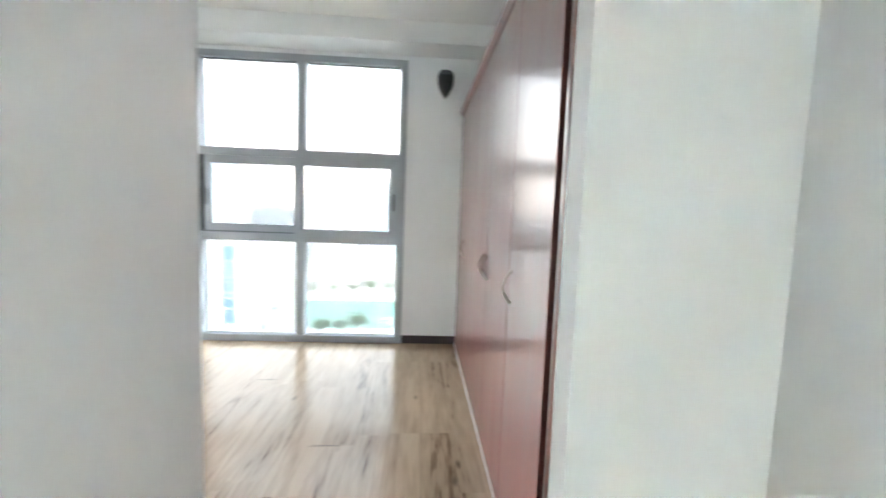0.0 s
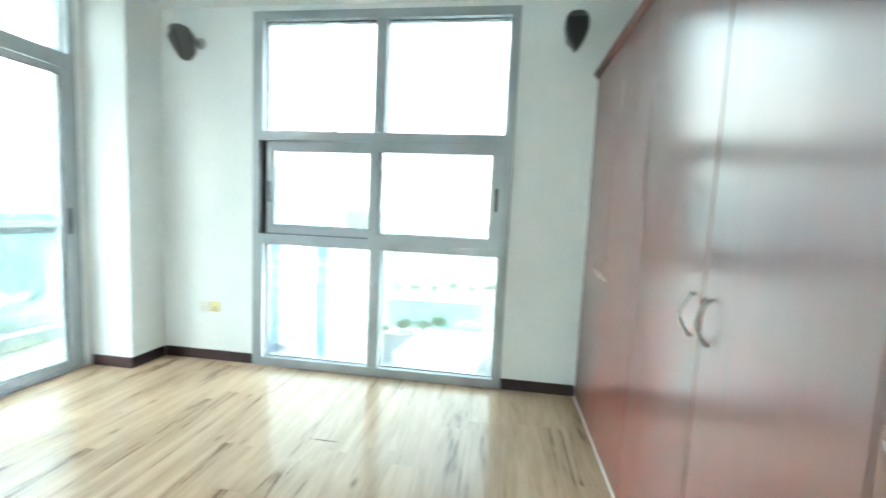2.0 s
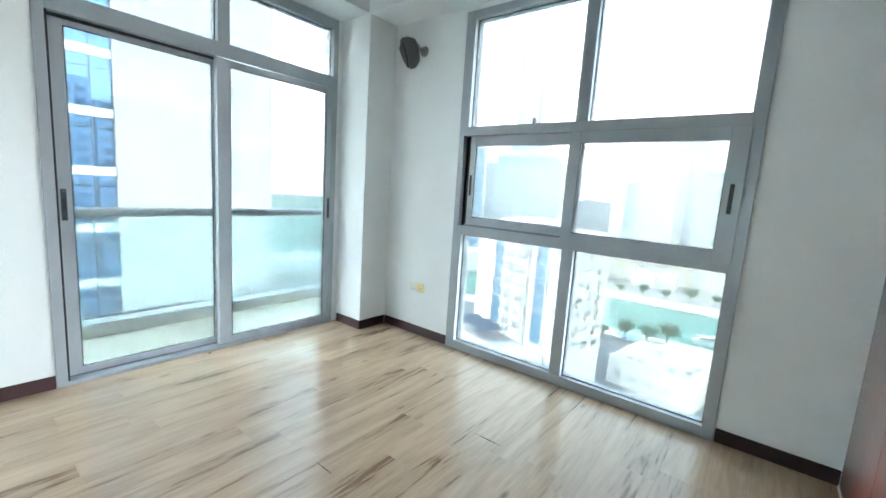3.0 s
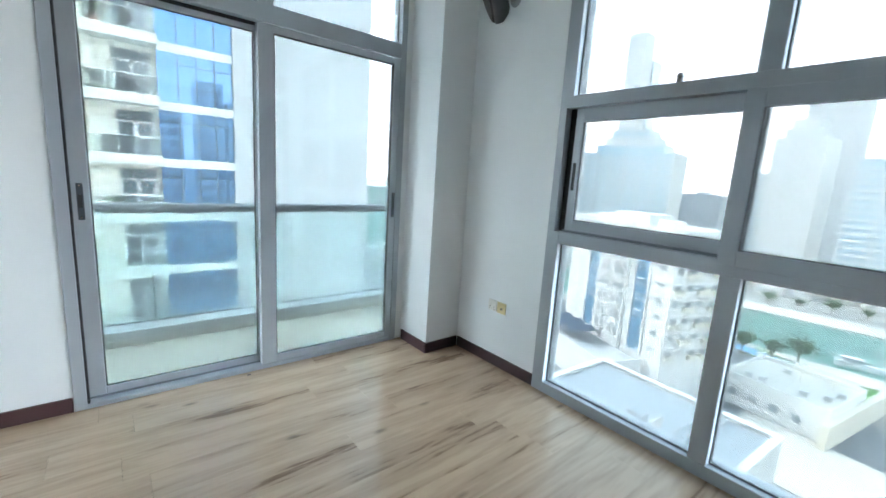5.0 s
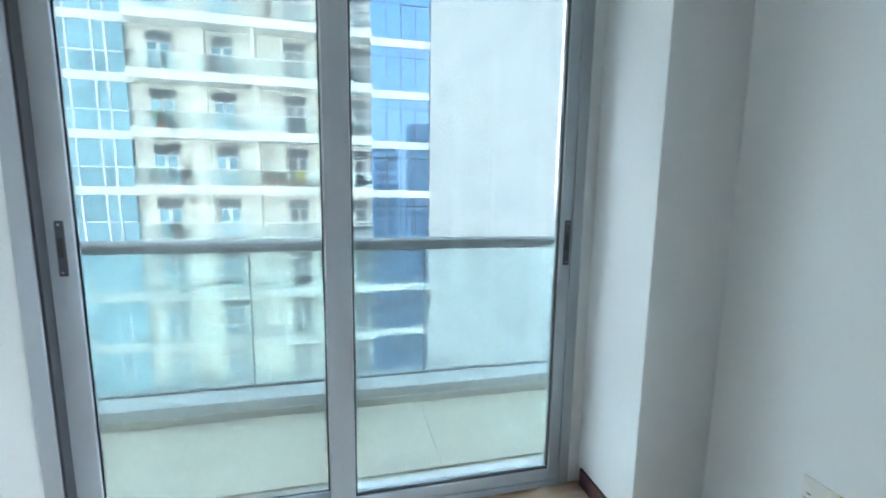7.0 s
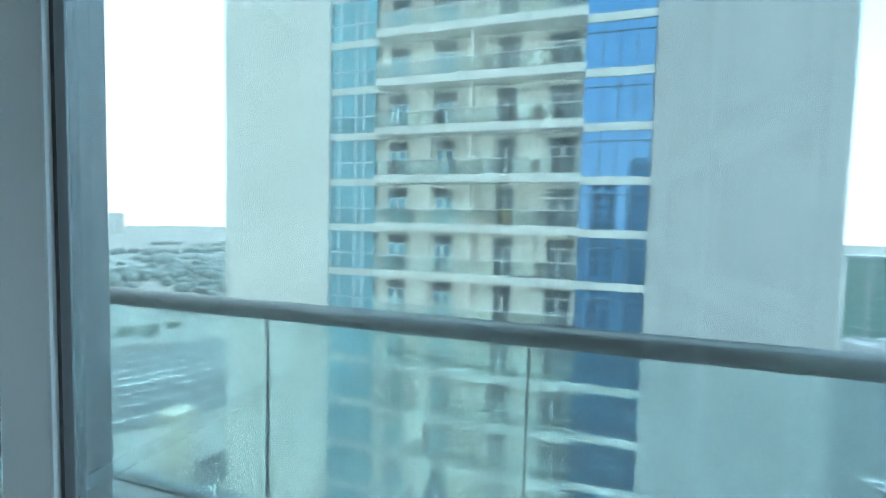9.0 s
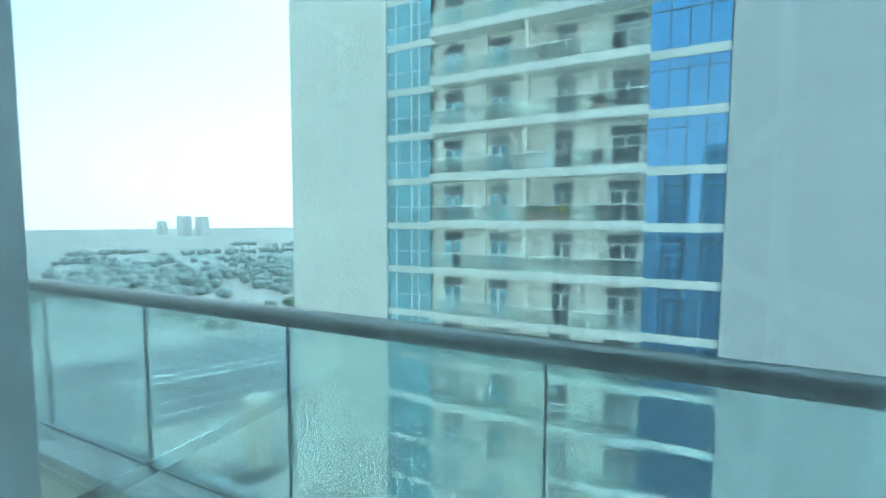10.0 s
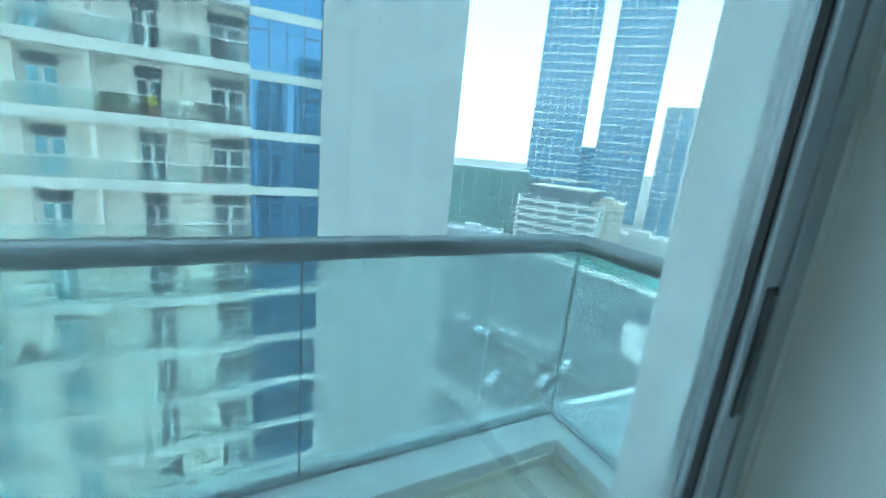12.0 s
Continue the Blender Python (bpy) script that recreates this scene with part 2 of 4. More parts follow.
def tube(bm, pts, r, seg=10):
    """A round bar through the points."""
    pts = [Vector(p) for p in pts]
    rings = []
    for i, p in enumerate(pts):
        d = (pts[min(i + 1, len(pts) - 1)] - pts[max(i - 1, 0)]).normalized()
        q = d.to_track_quat("Z", "Y")
        rings.append([bm.verts.new(p + q @ Vector((r * math.cos(2 * math.pi * k / seg), r * math.sin(2 * math.pi * k / seg), 0))) for k in range(seg)])
    for a, b in zip(rings, rings[1:]):
        for k in range(seg):
            bm.faces.new((a[k], a[(k + 1) % seg], b[(k + 1) % seg], b[k]))
    bm.faces.new(rings[0][::-1])
    bm.faces.new(rings[-1])


def lift(ob_parent, ob):
    """Keep a part built in world coordinates in place under a parent that stands elsewhere."""
    ob.matrix_parent_inverse = Matrix.Translation(-ob_parent.location)
    return ob


# ---- plan ----
YN = 4.345          # face of the window wall
XW = -3.43          # face of the balcony-door wall
XWO = -3.625        # its outer face
ZC = 3.06           # ceiling
ZB = 2.875          # underside of the beams along the two outer walls
WX0, WX1, WZ1 = -2.235, -0.17, 2.83   # window opening
DY0, DY1, DZ1 = 1.90, 3.955, 2.86     # balcony door opening
XF = 0.388          # wardrobe front


def structure(ob, label, category):
    return tagged(ob, label, category, kind="structure")


def build_shell():
    structure(boxes("wall_north", [(XWO + 0.01, WX0, YN, YN + 0.24, -0.3, ZC + 0.1), (WX1, 1.2, YN, YN + 0.24, -0.3, ZC + 0.1), (WX0, WX1, YN, YN + 0.24, WZ1, ZC + 0.1), (WX0, WX1, YN, YN + 0.24, -0.3, 0.0)], M_WALL), "white painted wall round the tall window", "wall")
    structure(boxes("wall_west", [(XWO, XW, -1.6, DY0, -0.3, ZC + 0.1), (XWO, XW, DY1, 4.95, -0.3, ZC + 0.1), (XWO, XW, DY0, DY1, DZ1, ZC + 0.1), (XWO, XW, DY0, DY1, -0.3, -0.001)], M_WALL), "white painted wall round the balcony door", "wall")
    structure(boxpart("beam_west", (XW, -3.06, -1.4, YN, ZB, ZC), M_WALL), "white painted ceiling beam over the balcony door", "beam")
    structure(boxpart("beam_north", (-3.06, 1.0, 4.0, YN, ZB, ZC), M_WALL), "white painted ceiling beam over the window", "beam")
    structure(boxpart("column", (XW, -3.058, 4.015, YN, 0, ZB), M_WALL), "white painted square corner column", "column")
    structure(boxes("wall_east", [(1.0, 1.2, 1.17, YN, -0.1, ZC + 0.1), (0.957, 1.2, -1.6, 1.168, -0.1, ZC + 0.1)], M_WALL), "white painted wall behind the wardrobe", "wall")
    structure(boxes("wall_south", [(XW, -0.60, 1.17, 1.285, 0, ZC), (-0.70, -0.60, -0.5, 1.1695, 0, ZC), (XF, 1.0, 1.17, 1.285, 0, ZC)], M_WALL), "white painted partition wall with the room's entrance", "wall")
    # out of view; its opening is invented and sized to brighten the hall
    structure(boxes("wall_entrance", [(XW, -0.55, -1.6, -1.4, 0, ZC), (0.7, 0.957, -1.6, -1.4, 0, ZC), (-0.55, 0.7, -1.6, -1.4, 2.1, ZC)], M_WALL), "plain unseen white wall with an opening added to light the hall", "wall")
    structure(boxpart("ceiling", (XWO, 1.2, -1.6, YN + 0.24, ZC, ZC + 0.2), M_CEIL), "smooth white painted ceiling", "ceiling")
build_shell()


def build_skirting():
    h, d = 0.085, 0.014
    for dims in ((XW, XW + d, 1.285, DY0 - 0.002, 0, h), (-3.40, -3.058, 4.015 - d, 4.0145, 0, h), (-3.0575, -3.058 + d, 4.015 - d, YN - d, 0, h), (-3.0575 + d, WX0 - 0.002, YN - d, YN - 0.0005, 0, h), (WX1 + 0.002, XF - 0.002, YN - d, YN - 0.0005, 0, h), (XW + d, -0.60, 1.2855, 1.285 + d, 0, h)):
        structure(boxpart("baseboard", dims, M_SKIRT, bevel=0.004), "dark wine-brown lacquered skirting board", "skirting")


build_skirting()


# ---- tall window ----
def build_window():
    w = thing("window_1", (WX0, YN, 0), "tall grey aluminium window with six panes, sliding middle row", "window", kind="structure")
    y0, y1 = YN - 0.018, YN + 0.09
    def p(name, dims, m=M_ALU, label="", bevel=0.003, par=None):
        ob = boxpart(name, dims, m, par or w, label, bevel)
        if par is None:
            lift(w, ob)
        return ob
    xm0, xm1 = -1.237, -1.15
    lift(w, boxes("frame_jamb", [(WX0, WX0 + 0.09, y0, y1, 0, 1.0975), (WX0, WX0 + 0.09, y0, y1, 1.8525, WZ1), (WX0, WX0 + 0.05, y0, y1, 1.0976, 1.8524)], M_ALU, w, bevel=0.003))
    # dark lip added so the transom's sky-lit top edge reads as a dark line
    p("track", (WX0 + 0.0905, xm0, YN + 0.004, YN + 0.028, 1.0985, 1.112), M_ALU_D, bevel=0.002)
    p("frame_jamb", (WX1 - 0.066, WX1, y0, y1, 0, WZ1))
    p("frame_head", (WX0 + 0.09, WX1 - 0.066, y0, y1, 2.765, WZ1))
    p("frame_sill", (WX0 + 0.09, WX1 - 0.066, y0, y1, 0.0, 0.072))
    p("transom", (WX0 + 0.09, WX1 - 0.066, y0, y1, 1.852, 1.922))
    p("transom", (WX0 + 0.09, WX1 - 0.066, y0, y1, 1.022, 1.098))
    p("mullion", (xm0, xm1, y0 + 0.002, y1, 0.072, 1.022))
    p("mullion", (xm0, xm1, y0 + 0.002, y1, 1.922, 2.765))
    # fixed panes with beads and gaskets
    for x0, x1, z0, z1 in ((WX0 + 0.09, xm0, 1.922, 2.765), (xm1, WX1 - 0.066, 1.922, 2.765), (WX0 + 0.09, xm0, 0.072, 1.022), (xm1, WX1 - 0.066, 0.072, 1.022)):
        g = p("pane", (x0 + 0.002, x1 - 0.002, YN + 0.03, YN + 0.036, z0 + 0.002, z1 - 0.002), M_GLASS, bevel=0)
        g.visible_shadow = False
        t = 0.007
        yy = (YN + 0.022, YN + 0.0295)
        lift(w, boxes("gasket", [(x0, x0 + t, *yy, z0, z1), (x1 - t, x1, *yy, z0, z1), (x0 + t, x1 - t, *yy, z0, z0 + t), (x0 + t, x1 - t, *yy, z1 - t, z1)], M_RUBBER, w))
    # sliding sashes of the middle row: one on the inner track, one on the outer
    for name, x0, x1, ys, hx in (("sliding_sash", -1.257, -0.226, (YN - 0.03, YN + 0.012), -0.277), ("sliding_sash", -2.142, -1.175, (YN + 0.03, YN + 0.07), -2.118)):
        sw = 0.093 if ys[0] < YN else 0.06
        sx = 0.075 if ys[0] < YN else 0.052
        z0, z1 = 1.072 if ys[0] < YN else 1.10, 1.853 if ys[0] < YN else 1.8515
        s = lift(w, boxes(name, [(x0, x0 + sx, *ys, z0, z1), (x1 - sw, x1, *ys, z0, z1), (x0 + sx, x1 - sw, *ys, z0, z0 + 0.075), (x0 + sx, x1 - sw, *ys, z1 - 0.08, z1)], M_ALU, w, bevel=0.003))
        ym = sum(ys) / 2
        g = boxpart("pane", (x0 + sx - 0.002, x1 - sw + 0.002, ym - 0.003, ym + 0.003, z0 + 0.073, z1 - 0.078), M_GLASS, s)
        g.visible_shadow = False
        t = 0.006
        boxes("gasket", [(x0 + sx, x0 + sx + t, ys[0] + 0.006, ym - 0.004, z0 + 0.075, z1 - 0.08), (x1 - sw - t, x1 - sw, ys[0] + 0.006, ym - 0.004, z0 + 0.075, z1 - 0.08), (x0 + sx + 0.005, x1 - sw - 0.006, ys[0] + 0.006, ym - 0.004, z0 + 0.075, z0 + 0.075 + t), (x0 + sx + 0.005, x1 - sw - 0.006, ys[0] + 0.006, ym - 0.004, z1 - 0.07 - t, z1 - 0.08)], M_RUBBER, s)
        boxpart("finger_pull", (hx - 0.011, hx + 0.011, ys[0] - 0.004, ys[0] + 0.004, 1.36, 1.53), M_BLACK, s, "black recessed finger pull", bevel=0.003)
    bm = bmesh.new()
    bmesh.ops.create_uvsphere(bm, u_segments=12, v_segments=8, radius=0.017, matrix=Matrix.Translation((-1.555, YN - 0.004, 1.952)))
    bmesh.ops.create_cone(bm, cap_ends=True, segments=12, radius1=0.016, radius2=0.014, depth=0.03, matrix=Matrix.Translation((-1.555, YN - 0.004, 1.9375)))
    lift(w, part("stop_knob", bm, M_GREYP, w, "small grey stop on the transom", True))
    # black strip put in for the shade between jamb and outer sash
    p("track_seal", (WX0 + 0.0502, -2.143, YN + 0.036, YN + 0.06, 1.0978, 1.8522), M_RUBBER, "black strip standing in for the shaded gap of the side track", bevel=0)
    return w


build_window()


# ---- sliding balcony door ----
def build_door():
    w = thing("door_1", (XW, DY0, 0), "grey aluminium two-leaf sliding glass balcony door with upper panes, shut", "sliding door", kind="structure")
    x0, x1 = -3.548, XW + 0.012
    def p(name, dims, m=M_ALU, label="", bevel=0.003):
        return lift(w, boxpart(name, dims, m, w, label, bevel))
    p("frame_jamb", (x0, x1, DY0, DY0 + 0.055, 0, DZ1))
    p("frame_jamb", (-3.495, x1, DY1 - 0.05, DY1, 0, DZ1))
    p("frame_head", (x0, x1, DY0 + 0.055, DY1 - 0.05, 2.775, DZ1))
    p("transom", (x0, x1, DY0 + 0.055, DY1 - 0.05, 2.255, 2.36))
    p("mullion", (x0, x1 - 0.002, 2.888, 2.975, 2.36, 2.775))
    p("frame_sill", (x0, x1, DY0 + 0.055, DY1 - 0.05, 0, 0.028))
    p("track", (-3.513, -3.503, DY0 + 0.055, DY1 - 0.05, 0.028, 0.04), M_ALU_D)
    p("track", (-3.483, -3.478, DY0 + 0.055, DY1 - 0.05, 0.028, 0.04), M_ALU_D)
    # black strips put in for the dark gap and shadow line round the recessed leaf
    p("jamb_gasket", (-3.47, -3.425, DY0 + 0.0555, DY0 + 0.0665, 0.028, 2.254), M_RUBBER, bevel=0)
    p("head_gasket", (-3.478, -3.472, DY0 + 0.067, 2.888, 2.235, 2.2545), M_RUBBER, bevel=0)
    for y0, y1 in ((DY0 + 0.055, 2.888), (2.975, DY1 - 0.05)):
        g = p("pane", (-3.48, -3.474, y0 + 0.002, y1 - 0.002, 2.362, 2.773), M_DGLASS, bevel=0)
        g.visible_shadow = False
        t = 0.007
        xs = (-3.4735, -3.466)
        lift(w, boxes("gasket", [(*xs, y0, y0 + t, 2.36, 2.775), (*xs, y1 - t, y1, 2.36, 2.775), (*xs, y0 + t, y1 - t, 2.36, 2.36 + t), (*xs, y0 + t, y1 - t, 2.775 - t, 2.775)], M_RUBBER, w))
    for y0, y1, xs, sl, sr, zb, hy in ((2.878, 3.907, (-3.477, -3.423), 0.098, 0.054, 0.084, 3.885), (1.956, 2.945, (-3.516, -3.484), 0.084, 0.075, 0.082, 1.999)):
        zt = 2.25
        s = lift(w, boxes("sliding_leaf", [(*xs, y0, y0 + sl, 0.03, zt), (*xs, y1 - sr, y1, 0.03, zt), (*xs, y0 + sl, y1 - sr, 0.03, zb), (*xs, y0 + sl, y1 - sr, zt - 0.046, zt)], M_ALU, w, bevel=0.004))
        xm = sum(xs) / 2 + 0.004
        g = boxpart("pane", (xm - 0.003, xm + 0.003, y0 + sl - 0.002, y1 - sr + 0.002, zb - 0.002, zt - 0.044), M_DGLASS, s)
        g.visible_shadow = False
        t = 0.007
        gx = (xm + 0.004, xs[1] - 0.008)
        a, b, c, d = y0 + sl, y1 - sr, zb, zt - 0.046
        boxes("gasket", [(*gx, a, a + t, c, d), (*gx, b - t, b, c, d), (*gx, a + t, b - t, c, c + t), (*gx, a + t, b - t, d - t, d)], M_RUBBER, s)
        hd = boxpart("handle_plate", (xs[1] - 0.003, xs[1] + 0.003, hy - 0.014, hy + 0.014, 1.05, 1.245), M_PLATE, s, "dark grey recessed pull plate", bevel=0.002)
        boxpart("pull_slot", (xs[1] + 0.0032, xs[1] + 0.0045, hy - 0.009, hy + 0.009, 1.115, 1.185), M_BLACK, s, "black pull recess")
        for zz in (1.064, 1.231):
            bm = bmesh.new()
            bmesh.ops.create_cone(bm, cap_ends=True, segments=10, radius1=0.005, radius2=0.004, depth=0.003, matrix=Matrix.Translation((xs[1] + 0.0045, hy, zz)) @ Matrix.Rotation(radians(90), 4, "Y"))
            part("screw", bm, M_CHROME, s)
    return w


build_door()


# ---- wardrobe ----
def handle_mesh():
    bm = bmesh.new()
    pts = []
    for k in range(15):
        a = -1 + 2 * k / 14
        pts.append((-0.006 - 0.03 * (1 - a * a), 0.005 * (1 - a * a) , a * 0.066))
    tube(bm, pts, 0.0047, 8)
    for z in (-0.066, 0.066):
        bmesh.ops.create_uvsphere(bm, u_segments=10, v_segments=6, radius=0.0078, matrix=Matrix.Translation((-0.006, 0, z)))
    return mesh_of(bm, "handle", M_CHROME, True)


def build_wardrobe():
    seams = (1.388, 1.952, 2.55, 3.17, 3.765, YN - 0.004)
    w = thing("wardrobe", (XF + 0.3, 2.86, 0), "built-in cherry-red wooden wardrobe with five tall doors, shut", "wardrobe")
    top = 2.355
    lift(w, boxes("carcass", [(XF + 0.03, 0.998, 1.30, YN - 0.002, 0.0, top - 0.012), (XF + 0.022, XF + 0.0299, 1.392, YN - 0.006, 0.0, top - 0.012)], M_GAP, w, "dark carcass behind the doors"))
    for k, (a, b) in enumerate(zip(seams, seams[1:])):
        d = lift(w, boxpart("door", (XF, XF + 0.02, a + 0.0022, b - 0.0022, 0.012, top - 0.03), M_CHERRY, w, "glossy cherry veneer door", bevel=0.0022))
    for y, side in ((1.892, 1), (2.497, 1), (2.605, -1), (3.70, 1), (3.83, -1)):
        hd = new("handle", HANDLE)
        hd.parent = w
        hd["label"] = "curved satin nickel bow handle"
        hd.matrix_basis = Matrix.Translation((XF - 0.001, y, 1.055)) @ Matrix.Diagonal((1, -side, 1, 1))
        lift(w, hd)
    bm = bmesh.new()
    prof = [(0.0, 0.0), (-0.012, 0.004), (-0.016, 0.014), (-0.024, 0.022), (-0.028, 0.034), (-0.028, 0.042), (0.02, 0.042), (0.02, 0.0)]
    rows = []
    for y in (1.36, YN - 0.003):
        rows.append([bm.verts.new((XF + px, y, top - 0.032 + pz)) for px, pz in prof])
    n = len(prof)
    for k in range(n):
        bm.faces.new((rows[0][k], rows[0][(k + 1) % n], rows[1][(k + 1) % n], rows[1][k]))
    bm.faces.new(rows[0])
    bm.faces.new(rows[1][::-1])
    lift(w, part("cornice", bm, M_CHERRY_D, w, "moulded cherry top cornice"))
    lift(w, boxpart("end_post", (XF - 0.004, XF + 0.04, 1.287, 1.338, 0, top), M_CHERRY, w, "rounded cherry end post", bevel=0.02))
    lift(w, boxpart("floor_bead", (XF - 0.010, XF - 0.0005, 1.30, YN - 0.02, 0.0, 0.010), M_WHITEP, w, "thin white sealing bead", bevel=0.003))
    return w


HANDLE = handle_mesh()
build_wardrobe()


# ---- wall speakers ----
def build_speaker():
    s = thing("wall_speaker", (0, 0, 0), "small black teardrop satellite speaker on a grey wall bracket", "speaker", "wall speakers")
    bm = bmesh.new()
    # teardrop outline, wide above and pointed below, swept back to a narrower rear
    out = []
    for k in range(28):
        a = 2 * math.pi * k / 28
        x, z = math.sin(a), math.cos(a)
        if z > 0:
            x, z = math.copysign(abs(x) ** 0.7, x), abs(z) ** 0.8 * 0.8
        out.append((0.058 * x * (1.0 if z > 0 else (1 - 0.55 * z * z)), 0.085 * z if z > 0 else 0.125 * z))
    rings = []
    for y, sc in ((-0.045, 0.88), (-0.04, 0.97), (-0.03, 1.0), (0.0, 0.98), (0.035, 0.75), (0.045, 0.6)):
        rings.append([bm.verts.new((x * sc, y, z * sc)) for x, z in out])
    for a, b in zip(rings, rings[1:]):
        for k in range(28):
            bm.faces.new((a[k], b[k], b[(k + 1) % 28], a[(k + 1) % 28]))
    bm.faces.new(rings[0])
    bm.faces.new(rings[-1][::-1])
    part("housing", bm, M_DARKG, s, "dark grey plastic housing", True)
    bm = bmesh.new()
    out = [(x, min(z, 0.035)) for x, z in out]
    f = [bm.verts.new((x * 0.95, -0.0465, z * 0.93)) for x, z in out]
    g = [bm.verts.new((x * 0.86, -0.056, z * 0.84)) for x, z in out]
    for k in range(28):
        bm.faces.new((f[k], g[k], g[(k + 1) % 28], f[(k + 1) % 28]))
    bm.faces.new(g)
    part("grille", bm, M_BLACK, s, "black cloth grille")
    bm = bmesh.new()
    tube(bm, [(0, 0.04, 0), (0, 0.06, -0.004), (0, 0.09, -0.012), (0, 0.118, -0.012)], 0.011, 10)
    bmesh.ops.create_uvsphere(bm, u_segments=12, v_segments=8, radius=0.019, matrix=Matrix.Translation((0, 0.05, -0.002)))
    part("bracket_arm", bm, M_GREYP, s, "grey ball-joint arm", True)
    bm = bmesh.new()
    bmesh.ops.create_cone(bm, cap_ends=True, segments=20, radius1=0.034, radius2=0.028, depth=0.012, matrix=Matrix.Translation((0, 0.119, -0.012)) @ Matrix.Rotation(radians(90), 4, "X"))
    part("wall_plate", bm, M_GREYP, s)
    return s


spk = build_speaker()
SPK = Matrix.Diagonal((1.35, 1.35, 1.35, 1))
spk.matrix_basis = Matrix.Translation((0.19, YN - 0.169, 2.605)) @ SPK
spk2 = copy_thing(spk, Matrix.Translation((-2.70, YN - 0.169, 2.615)))
for o in spk2.children:
    if o.name.startswith(("housing", "grille")):
        o.matrix_basis = Matrix.Translation((0, 0.05, 0)) @ Matrix.Rotation(radians(-34), 4, "Z") @ Matrix.Rotation(radians(22), 4, "X") @ Matrix.Translation((0, -0.05, 0))


# ---- wall outlet ----
def build_outlet():
    o = thing("wall_outlet", (-2.62, YN, 0.46), "white double wall socket with a yellowed blanking plate beside it", "outlet")
    lift(o, boxpart("socket_plate", (-2.712, -2.628, YN - 0.009, YN - 0.0005, 0.418, 0.502), M_WHITEP, o, bevel=0.003))
    lift(o, boxpart("blank_plate", (-2.622, -2.538, YN - 0.009, YN - 0.0005, 0.418, 0.502), M_YELLOWP, o, "yellowed aerial plate", bevel=0.003))
    for x in (-2.69, -2.65):
        lift(o, boxpart("switch", (x - 0.007, x + 0.007, YN - 0.0115, YN - 0.0085, 0.462, 0.482), M_WHITEP, o, bevel=0.001))
        lift(o, boxes("pin_holes", [(x - 0.003, x + 0.003, YN - 0.0096, YN - 0.0085, 0.446, 0.454), (x - 0.011, x - 0.006, YN - 0.0096, YN - 0.0085, 0.430, 0.434), (x + 0.006, x + 0.011, YN - 0.0096, YN - 0.0085, 0.430, 0.434)], M_BLACK, o))
    bm = bmesh.new()
    bmesh.ops.create_cone(bm, cap_ends=True, segments=14, radius1=0.008, radius2=0.007, depth=0.01, matrix=Matrix.Translation((-2.575, YN - 0.012, 0.455)) @ Matrix.Rotation(radians(90), 4, "X"))
    lift(o, part("aerial_jack", bm, M_CHROME, o))
    return o


build_outlet()


# ---- balcony ----
BZ = -0.03
RX = -4.57          # line of the balustrade
RY1 = 4.75          # its far end


def build_balcony():
    b = tagged(boxpart("balcony_floor", (-4.66, XWO, -1.2, 4.9, BZ - 0.22, BZ - 0.012), M_GROUT), "balcony slab under cream tiles", "balcony floor", kind="structure")
    structure(boxes("tile_skirting", [(-4.3795, -4.368, -1.2, 4.62, BZ - 0.012, 0.02), (-4.368, XWO, 4.608, 4.6195, BZ - 0.012, 0.02)], M_CREAM), "cream tile skirting along the balcony kerb", "skirting")
    structure(boxes("balcony_curb", [(-4.66, -4.38, -1.2, 4.9, BZ - 0.012, 0.085), (-4.38, XWO, 4.62, 4.9, BZ - 0.012, 0.085)], M_CURB, bevel=0.008), "white painted low balcony kerb", "kerb")
    r = thing("balcony_railing", (RX, 1.8, 0.085), "steel handrail on frameless greenish glass panels", "railing")
    bm = bmesh.new()
    tube(bm, [(RX, -1.1, 1.01), (RX, RY1 - 0.05, 1.01), (RX + 0.02, RY1 - 0.012, 1.01), (RX + 0.06, RY1, 1.01), (XWO - 0.002, RY1, 1.01)], 0.042, 20)
    lift(r, part("handrail", bm, M_STEEL, r, "round brushed steel handrail", True))
    joints = (-0.78, 0.28, 1.338, 2.355, 3.467, RY1)
    for a, c in zip(joints, joints[1:]):
        g = lift(r, boxpart("glass_panel", (RX - 0.006, RX + 0.006, a + 0.005, c - 0.005, 0.05, 0.985), M_BGLASS, r))
        g.visible_shadow = False
    g = lift(r, boxpart("glass_panel", (RX + 0.012, XWO - 0.01, RY1 - 0.006, RY1 + 0.006, 0.05, 0.985), M_BGLASS, r))
    g.visible_shadow = False
    for y in joints[:-1]:
        lift(r, boxpart("joint_seal", (RX - 0.007, RX + 0.007, y - 0.0045, y + 0.0045, 0.05, 0.97), M_ALU_D, r))
    lift(r, boxpart("joint_seal", (RX - 0.007, RX + 0.0115, RY1 - 0.0045, RY1 + 0.0075, 0.05, 0.97), M_ALU, r))
    lift(r, boxes("base_channel", [(RX - 0.02, RX + 0.02, -1.1, RY1 + 0.02, 0.0851, 0.098), (RX + 0.0205, XWO - 0.005, RY1 - 0.02, RY1 + 0.02, 0.0851, 0.098)], M_ALU_D, r))
    return b


BALCONY = build_balcony()
